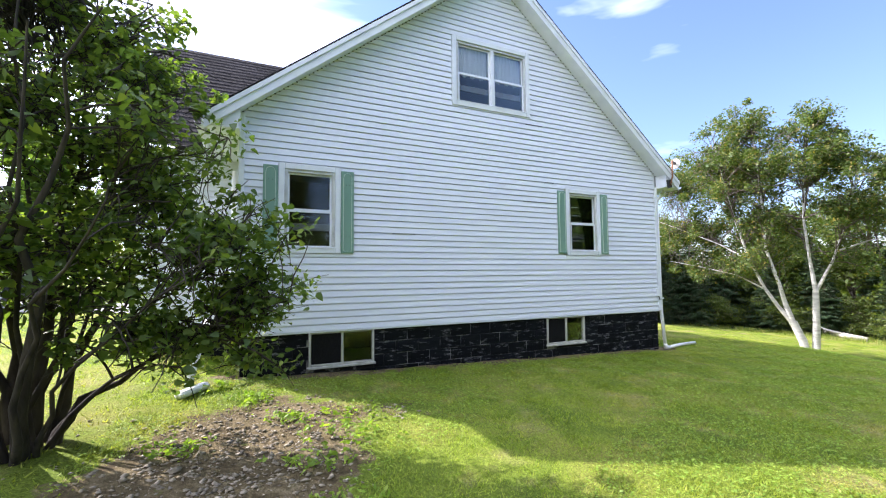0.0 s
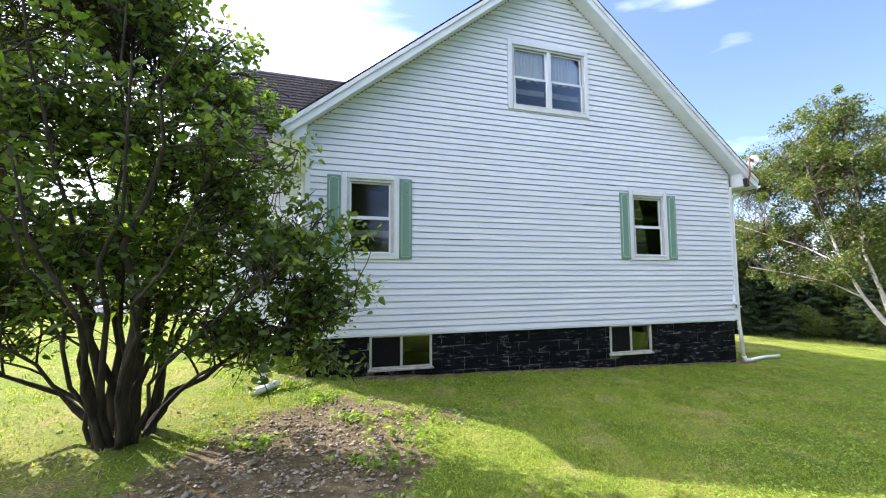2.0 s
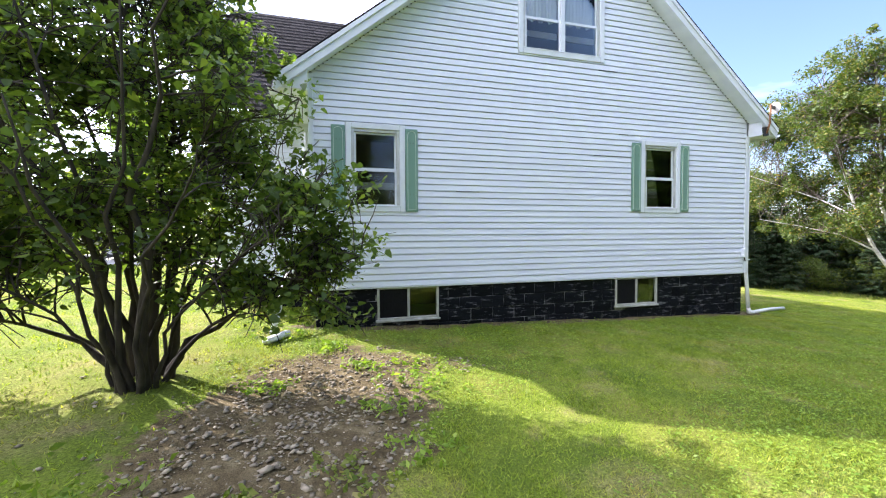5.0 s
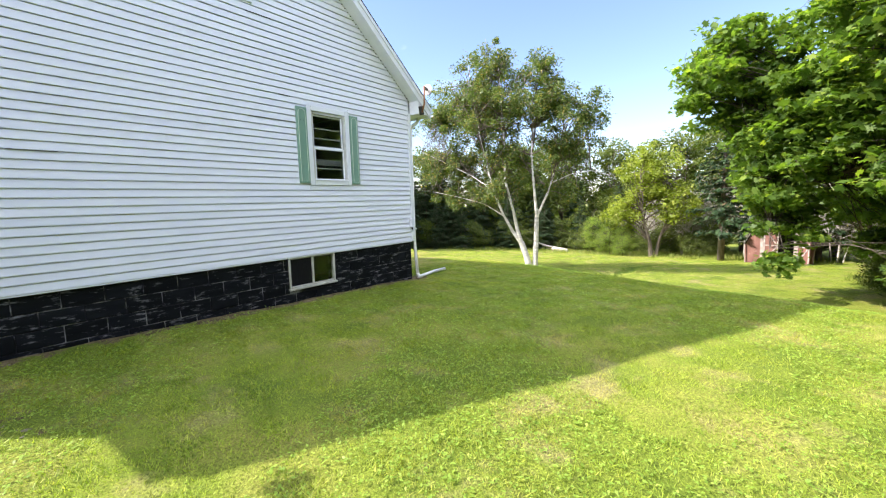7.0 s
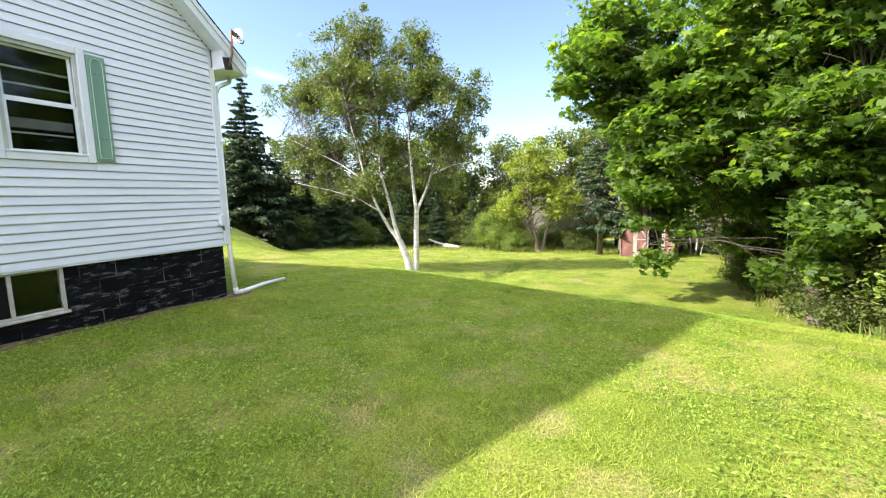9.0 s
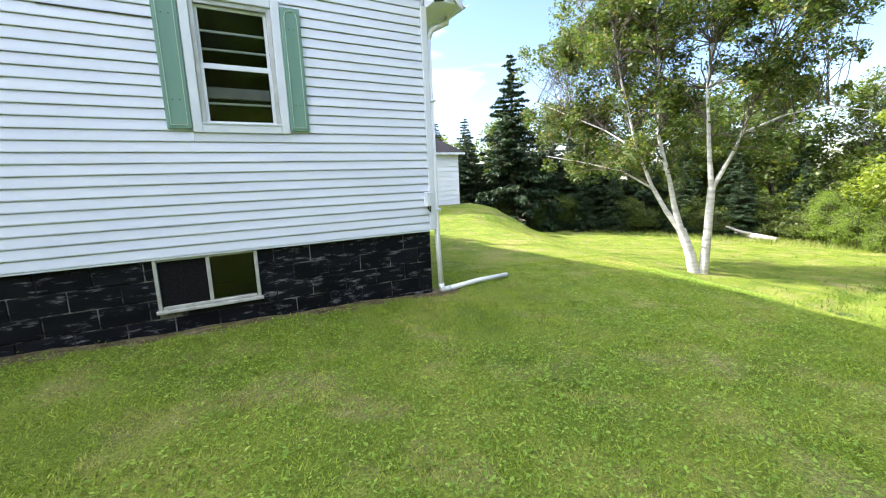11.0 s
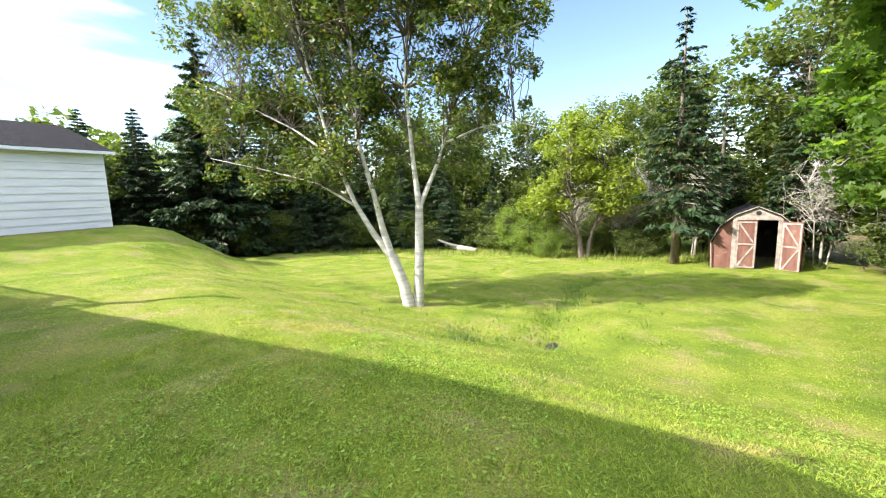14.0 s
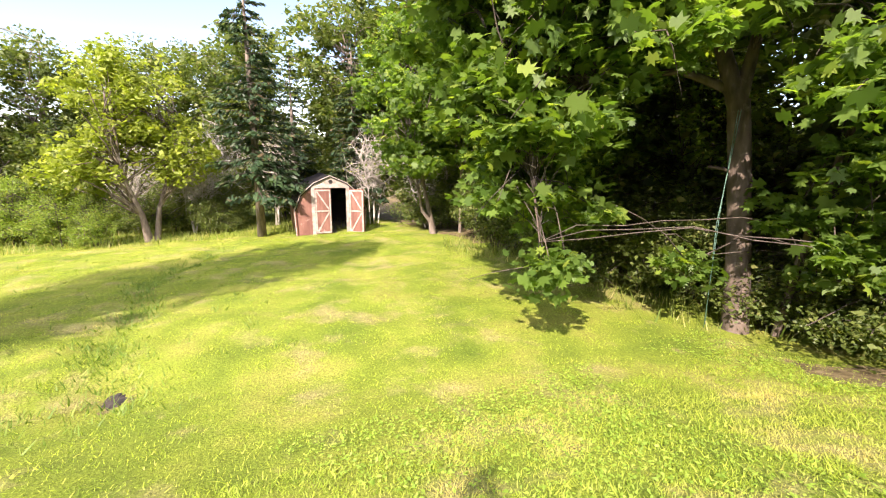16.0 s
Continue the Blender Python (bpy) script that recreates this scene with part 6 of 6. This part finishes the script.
part("pipe", Shape().tube([(-8.95, 0.25, 0.95), (-9.0, -0.3, 0.64), (-9.04, -0.84, 0.32)], 0.042, 12), PIPE, left, "", True)
part("trough", Shape().beam((-8.87, -0.62, gz(-8.87, -0.62) + 0.05), (-9.10, -1.12, gz(-9.1, -1.12) + 0.045), 0.11, 0.075, bev=0.025), PIPE, left)
part("upper_pipe", Shape().tube([(-8.95, 0.25, 0.93), (-8.75, 0.7, 1.15), (-8.68, 0.95, 1.45), (-8.68, 0.95, 3.3)], 0.040, 12), PIPE, left, "", True)
for ys, xs_ in ((0.0, EAVE_R + 0.055), (0.0, EAVE_L - 0.055)):
    g = Shape()
    zt = roof_top(EAVE_R if xs_ > 0 else EAVE_L) - 0.07
    g.add([(xs_ + 0.05 * math.cos(a), y, zt - 0.07 + 0.055 * math.sin(a)) for y in (RY0 + 0.02, RY1 - 0.1) for a in np.linspace(math.pi, 2 * math.pi, 8)], [(i, i + 1, 9 + i, 8 + i) for i in range(7)])
    part("gutter", g, TRIM, house, "white eaves gutter")
dish = thing("satellite_dish", (0.08, -0.36, 3.55), "small pale satellite dish on a rusty mast at the eave", "satellite dish")
DXO, DZO = -0.20, 0.10
part("foot", Shape().obox((0.20 + DXO, -0.345, 3.46 + DZO), (1, 0, 0.2), (0, 1, 0), (0.14, 0.03, 0.18), 0.01), BLACKMETAL, dish)
part("mast", Shape().tube([(0.20 + DXO, -0.37, 3.42 + DZO), (0.27 + DXO, -0.38, 3.62 + DZO), (0.28 + DXO, -0.38, 3.98 + DZO)], 0.018, 10), RUST, dish, "", True)
dv, df = [], []
for r in range(5):
    rr = 0.115 * r / 4
    for k in range(18):
        a = 2 * math.pi * k / 18
        dv.append(Vector((0.40 + DXO + 0.9 * (rr ** 2), -0.36 + rr * math.cos(a), 3.93 + DZO + rr * math.sin(a))))
for r in range(4):
    for k in range(18):
        df.append((r * 18 + k, r * 18 + (k + 1) % 18, (r + 1) * 18 + (k + 1) % 18, (r + 1) * 18 + k))
part("reflector", Shape().add(dv, df), DISH, dish, "", True)
part("bracket", Shape().beam((0.28 + DXO, -0.38, 3.94 + DZO), (0.40 + DXO, -0.36, 3.93 + DZO), 0.05, 0.05), BLACKMETAL, dish)
part("arm", Shape().tube([(0.40 + DXO, -0.36, 3.83 + DZO), (0.50 + DXO, -0.36, 3.84 + DZO), (0.53 + DXO, -0.36, 3.90 + DZO)], 0.01, 6), BLACKMETAL, dish)
box = thing("utility_box", (-0.12, -0.03, 1.05), "small grey-white utility box with a black cable on the siding", "utility box")
part("cover", Shape().box(-0.155, -0.095, 1.065, -0.082, -0.018, 1.25, 0.012), TRIM, box)
part("cable", Shape().tube([(-0.12, -0.06, 1.065), (-0.115, -0.07, 1.02), (-0.085, -0.06, 0.99), (-0.072, -0.035, 1.06)], 0.009, 8), BLACKMETAL, box, "", True)

# driveway and parked car beyond the bush
drive_m = material("pale_gravel_drive", (0.26, 0.25, 0.24), (0.40, 0.39, 0.37), 6, 0.95, bump=0.4, fine=120)
dxs, dys = np.linspace(-40, -11.5, 60), np.linspace(10.2, 15.5, 8)
DXG, DYG = np.meshgrid(dxs, dys)
did = np.arange(DXG.size).reshape(DXG.shape)
solid("driveway", mesh_np(np.stack([DXG, DYG, ground_z(DXG, DYG) + 0.03], -1).reshape(-1, 3), np.stack([did[:-1, :-1], did[:-1, 1:], did[1:, 1:], did[1:, :-1]], -1).reshape(-1, 4)), drive_m, "pale gravel driveway beside the lawn", "driveway", kind="structure")
CXC, CYC = -17.6, 13.2
CZC = gz(CXC, CYC) + 0.03
carpaint = material("dark_blue_car_paint", (0.012, 0.014, 0.020), (0.02, 0.023, 0.03), 3, 0.25, metal=0.3)
car = thing("parked_car", (CXC, CYC, CZC), "dark blue parked car on the gravel drive", "car")
part("body", Shape().prism([(CXC - 2.2, CZC + 0.35), (CXC + 2.2, CZC + 0.35), (CXC + 2.25, CZC + 0.75), (CXC + 2.1, CZC + 0.98), (CXC + 1.1, CZC + 1.08), (CXC - 2.1, CZC + 1.08), (CXC - 2.25, CZC + 0.8)], CYC - 0.88, CYC + 0.88), carpaint, car)
part("roof", Shape().prism([(CXC - 2.0, CZC + 1.09), (CXC + 1.0, CZC + 1.09), (CXC + 0.35, CZC + 1.66), (CXC - 0.2, CZC + 1.74), (CXC - 1.5, CZC + 1.70)], CYC - 0.74, CYC + 0.74), carpaint, car)
for a_, b_ in ((-1.75, -0.75), (-0.65, 0.25)):
    part("side_window", Shape().prism([(CXC + a_, CZC + 1.14), (CXC + b_ + 0.2, CZC + 1.14), (CXC + b_, CZC + 1.58), (CXC + a_ + 0.12, CZC + 1.58)], CYC - 0.755, CYC - 0.745), material("tinted_glass", (0.02, 0.025, 0.03), (0.03, 0.035, 0.04), 3, 0.08), car)
for wx_ in (-1.4, 1.4):
    for wy_ in (-0.86, 0.66):
        tyre = part("tyre", Shape().tube([(CXC + wx_, CYC + wy_, CZC + 0.34), (CXC + wx_, CYC + wy_ + 0.2, CZC + 0.34)], 0.34, 20), BLACKMETAL, car)
        part("rim", Shape().tube([(CXC + wx_, CYC + wy_ - 0.01, CZC + 0.34), (CXC + wx_, CYC + wy_ + 0.01, CZC + 0.34)], 0.21, 16), ALU, tyre)

# washed-out holes in the lower lawn: soil discs with the holes' shade painted in
HOLE_SHADE = material("shaded_hole_soil", (0.012, 0.010, 0.008), (0.045, 0.034, 0.026), 9, 0.9, bump=0.8, fine=50)
for hx_, hy_, hr_, hs_ in ((6.44, -1.04, 0.16, 1.5), (7.0, -2.27, 0.10, 1.8)):
    hq = random.Random(int(hx_ * 10))
    rim = [(hr_ * hs_ * math.cos(a_) * hq.uniform(0.75, 1.2), hr_ * math.sin(a_) * hq.uniform(0.7, 1.25)) for a_ in np.linspace(0, 2 * math.pi, 23)[:-1]]
    hv = [(hx_, hy_, gz(hx_, hy_) + 0.03)] + [(hx_ + 0.55 * u, hy_ + 0.55 * v, gz(hx_ + 0.55 * u, hy_ + 0.55 * v) + 0.03) for u, v in rim] + [(hx_ + u, hy_ + v, gz(hx_ + u, hy_ + v) + 0.012) for u, v in rim]
    nh = len(rim)
    hf = [(0, 1 + i, 1 + (i + 1) % nh) for i in range(nh)] + [(1 + i, 1 + nh + i, 1 + nh + (i + 1) % nh, 1 + (i + 1) % nh) for i in range(nh)]
    solid("shaded_hole", Shape().add(hv, hf), HOLE_SHADE, "washed-out soil hole in the lawn, its shade put into the colour", "hole", kind="structure")

solid("plastic_scrap", Shape().obox((0.42, 2.0, gz(0.42, 2.0) + 0.03), (1, 0.25, 0.05), (-0.25, 1, 0), (0.20, 0.07, 0.015), 0.004), PIPE, "broken strip of white plastic lying on the grass", "scrap")

# fallen log at the far edge
lg = thing("fallen_log", (21.8, 5.5, gz(21.8, 5.5)), "bleached fallen log with a broken limb in the grass", "log")
zl = gz(21.8, 5.5)
part("stem", Shape().tube([(22.1, 6.6, zl + 0.26), (21.8, 5.6, zl + 0.15), (21.4, 4.4, zl + 0.10)], [0.10, 0.16, 0.13], 9), DEADWOOD, lg, "", True)
part("limb", Shape().tube([(21.8, 5.5, zl + 0.2), (21.6, 6.1, zl + 0.36), (21.6, 6.8, zl + 0.6)], [0.09, 0.07, 0.05], 8), DEADWOOD, lg, "", True)

# ---------------------------------------------------------------- grass, weeds and stones
rng = np.random.default_rng(99)


def blades(count, region, low, high, keep, width=0.09, lean=0.35, seed=1):
    """Single grass blades, three corners each, standing on the ground."""
    q = np.random.default_rng(seed)
    x = q.uniform(region[0], region[1], count)
    y = q.uniform(region[2], region[3], count)
    ok = keep(x, y, q)
    x, y = x[ok], y[ok]
    n = len(x)
    z = ground_z(x, y) - 0.012
    a = q.random(n) * 2 * np.pi
    h = q.uniform(low, high, n)
    w = h * width * q.uniform(0.6, 1.4, n)
    b = a + np.pi / 2 + q.normal(0, 0.5, n)
    ln = h * lean * q.uniform(0.2, 1.6, n)
    base = np.stack([x, y, z], 1)
    side = np.stack([np.cos(a) * w, np.sin(a) * w, np.zeros(n)], 1)
    tip = np.stack([np.cos(b) * ln, np.sin(b) * ln, h], 1)
    v = np.stack([base - side, base + side, base + tip], 1).reshape(-1, 3)
    return mesh_np(v, np.arange(3 * n).reshape(-1, 3))


def lawn_keep(x, y, q):
    house_in = (x < 0.0) & (x > -8.6) & (y > -0.02)
    wing = (x < -8) & (x > -10.2) & (y > 1.7)
    patchy = 0.5 + 0.5 * np.sin(1.9 * x + 1.3 * np.sin(1.1 * y)) * np.sin(2.3 * y + 0.7 * x)
    return ~house_in & ~wing & (q.random(len(x)) > bare_soil(x, y) * 1.25) & (q.random(len(x)) < 0.55 + 0.45 * patchy)


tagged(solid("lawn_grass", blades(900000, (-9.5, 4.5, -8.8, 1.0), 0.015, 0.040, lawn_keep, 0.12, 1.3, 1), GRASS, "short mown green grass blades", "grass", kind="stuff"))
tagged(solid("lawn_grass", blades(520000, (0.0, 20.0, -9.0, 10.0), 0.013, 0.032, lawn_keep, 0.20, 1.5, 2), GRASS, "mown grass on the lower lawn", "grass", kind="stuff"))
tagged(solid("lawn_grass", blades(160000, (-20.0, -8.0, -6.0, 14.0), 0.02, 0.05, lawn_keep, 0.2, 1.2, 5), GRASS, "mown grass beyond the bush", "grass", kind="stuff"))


def edge_keep(x, y, q):
    woods = (y < -8.9 + 0.4 * np.sin(1.3 * x)) & (x > 0) & (x < 13)
    far = (x > 19.5 - 0.25 * np.abs(y - 1)) & (y > -9) & (y < 13)
    return (woods | far) & (q.random(len(x)) < 0.75)


tagged(solid("rough_grass", blades(90000, (-6.0, 27.0, -12.0, 13.5), 0.10, 0.30, edge_keep, 0.045, 0.6, 3), TALLGRASS, "tall seeding grass along the wood's edge", "grass", kind="stuff"))


def ditch_keep(x, y, q):
    wet = np.clip(ditch(x, y) * 0.8 + np.exp(-((x - 6.5) / 0.6) ** 2 - ((y + 1.0) / 0.4) ** 2) + np.exp(-((x - 7.0) / 0.4) ** 2 - ((y + 2.3) / 0.3) ** 2), 0, 1)
    clumps = 0.5 + 0.5 * np.sin(5.1 * x + 2.2 * np.sin(2.7 * y)) * np.sin(4.3 * y + 1.7 * x)
    return q.random(len(x)) < wet * (0.15 + 0.85 * clumps) + 0.10 * (clumps > 0.86)


solid("wet_tufts", blades(120000, (5.6, 16.5, -4.4, 3.0), 0.04, 0.11, ditch_keep, 0.09, 0.9, 8), TUFT, "darker uncut tufts along the wet channel", "grass", kind="stuff")
n_cl = 150000
cx, cy = rng.uniform(-9.5, 5.0, n_cl), rng.uniform(-8.8, 0.0, n_cl)
okc = lawn_keep(cx, cy, rng) & (np.sin(1.3 * cx + 2.0 * np.sin(0.9 * cy)) + np.sin(1.7 * cy - 0.6 * cx) > -0.5)
cx, cy = cx[okc], cy[okc]
cen = np.stack([cx, cy, ground_z(cx, cy) + 0.03], 1)
cv, cf = leaf_cloud(cen, np.full(len(cen), 0.03), len(cen), 0.021, rng, OVAL, OVAL_F, 0.6, 0.0, 0.8)
solid("clover", mesh_np(cv, cf), CLOVER, "clover leaves among the lawn grass", "clover", kind="stuff")


def scatter_stones(count, rng):
    ico = [(0, 0, 1), (0.9, 0, 0.2), (0.25, 0.85, 0.25), (-0.75, 0.5, 0.15), (-0.7, -0.55, 0.2), (0.3, -0.85, 0.15), (0, 0, -0.6)]
    fc = [(0, 1, 2), (0, 2, 3), (0, 3, 4), (0, 4, 5), (0, 5, 1), (6, 2, 1), (6, 3, 2), (6, 4, 3), (6, 5, 4), (6, 1, 5)]
    x, y = rng.uniform(-10.5, -6.4, count), rng.uniform(-5.6, -0.2, count)
    ok = rng.random(count) < bare_soil(x, y) ** 1.5
    x, y = x[ok], y[ok]
    n = len(x)
    r = 0.006 + 0.022 * rng.random(n) ** 3.2
    big = rng.random(n) < 0.012
    r[big] *= 1.8
    a = rng.random(n) * 2 * np.pi
    t = np.array(ico)[None] * (1 + 0.3 * rng.normal(0, 1, (n, 7, 1))) * r[:, None, None] * np.array([1.3, 0.9, 0.55])
    xr = t[..., 0] * np.cos(a)[:, None] - t[..., 1] * np.sin(a)[:, None]
    yr = t[..., 0] * np.sin(a)[:, None] + t[..., 1] * np.cos(a)[:, None]
    v = np.stack([xr + x[:, None], yr + y[:, None], t[..., 2] + (ground_z(x, y) + 0.2 * r)[:, None]], -1).reshape(-1, 3)
    f = (np.array(fc)[None] + (np.arange(n) * 7)[:, None, None]).reshape(-1, 3)
    return mesh_np(v, f)


solid("gravel", scatter_stones(15000, rng), STONE, "loose pale pebbles and clods on the bare soil", "stones", kind="stuff")
for k, (wx, wy, wr) in enumerate(((-7.95, -3.1, 0.16), (-8.25, -4.0, 0.14), (-7.55, -2.6, 0.22), (-7.4, -2.2, 0.2), (-8.0, -1.9, 0.1), (-9.6, -4.1, 0.2), (-8.9, -2.6, 0.12), (-8.75, -4.35, 0.12), (-7.75, -3.75, 0.15), (-8.4, -1.2, 0.14), (-8.9, -0.6, 0.2))):
    c = np.stack([rng.normal(wx, wr, 30), rng.normal(wy, wr, 30)], 1)
    c = np.concatenate([c, (ground_z(c[:, 0], c[:, 1]) + 0.05)[:, None]], 1)
    wv, wf = leaf_cloud(c, np.full(30, 0.06), 150, 0.042, rng, OVAL, OVAL_F, 0.7, -0.2, 0.55)
    solid("weed_clump", mesh_np(wv, wf), (CLOVER, TALLGRASS, SHRUB_LEAF)[k % 3] if k % 2 else CLOVER, "low green weeds on the bare soil", "weed", "weeds on the bare patch", "stuff")
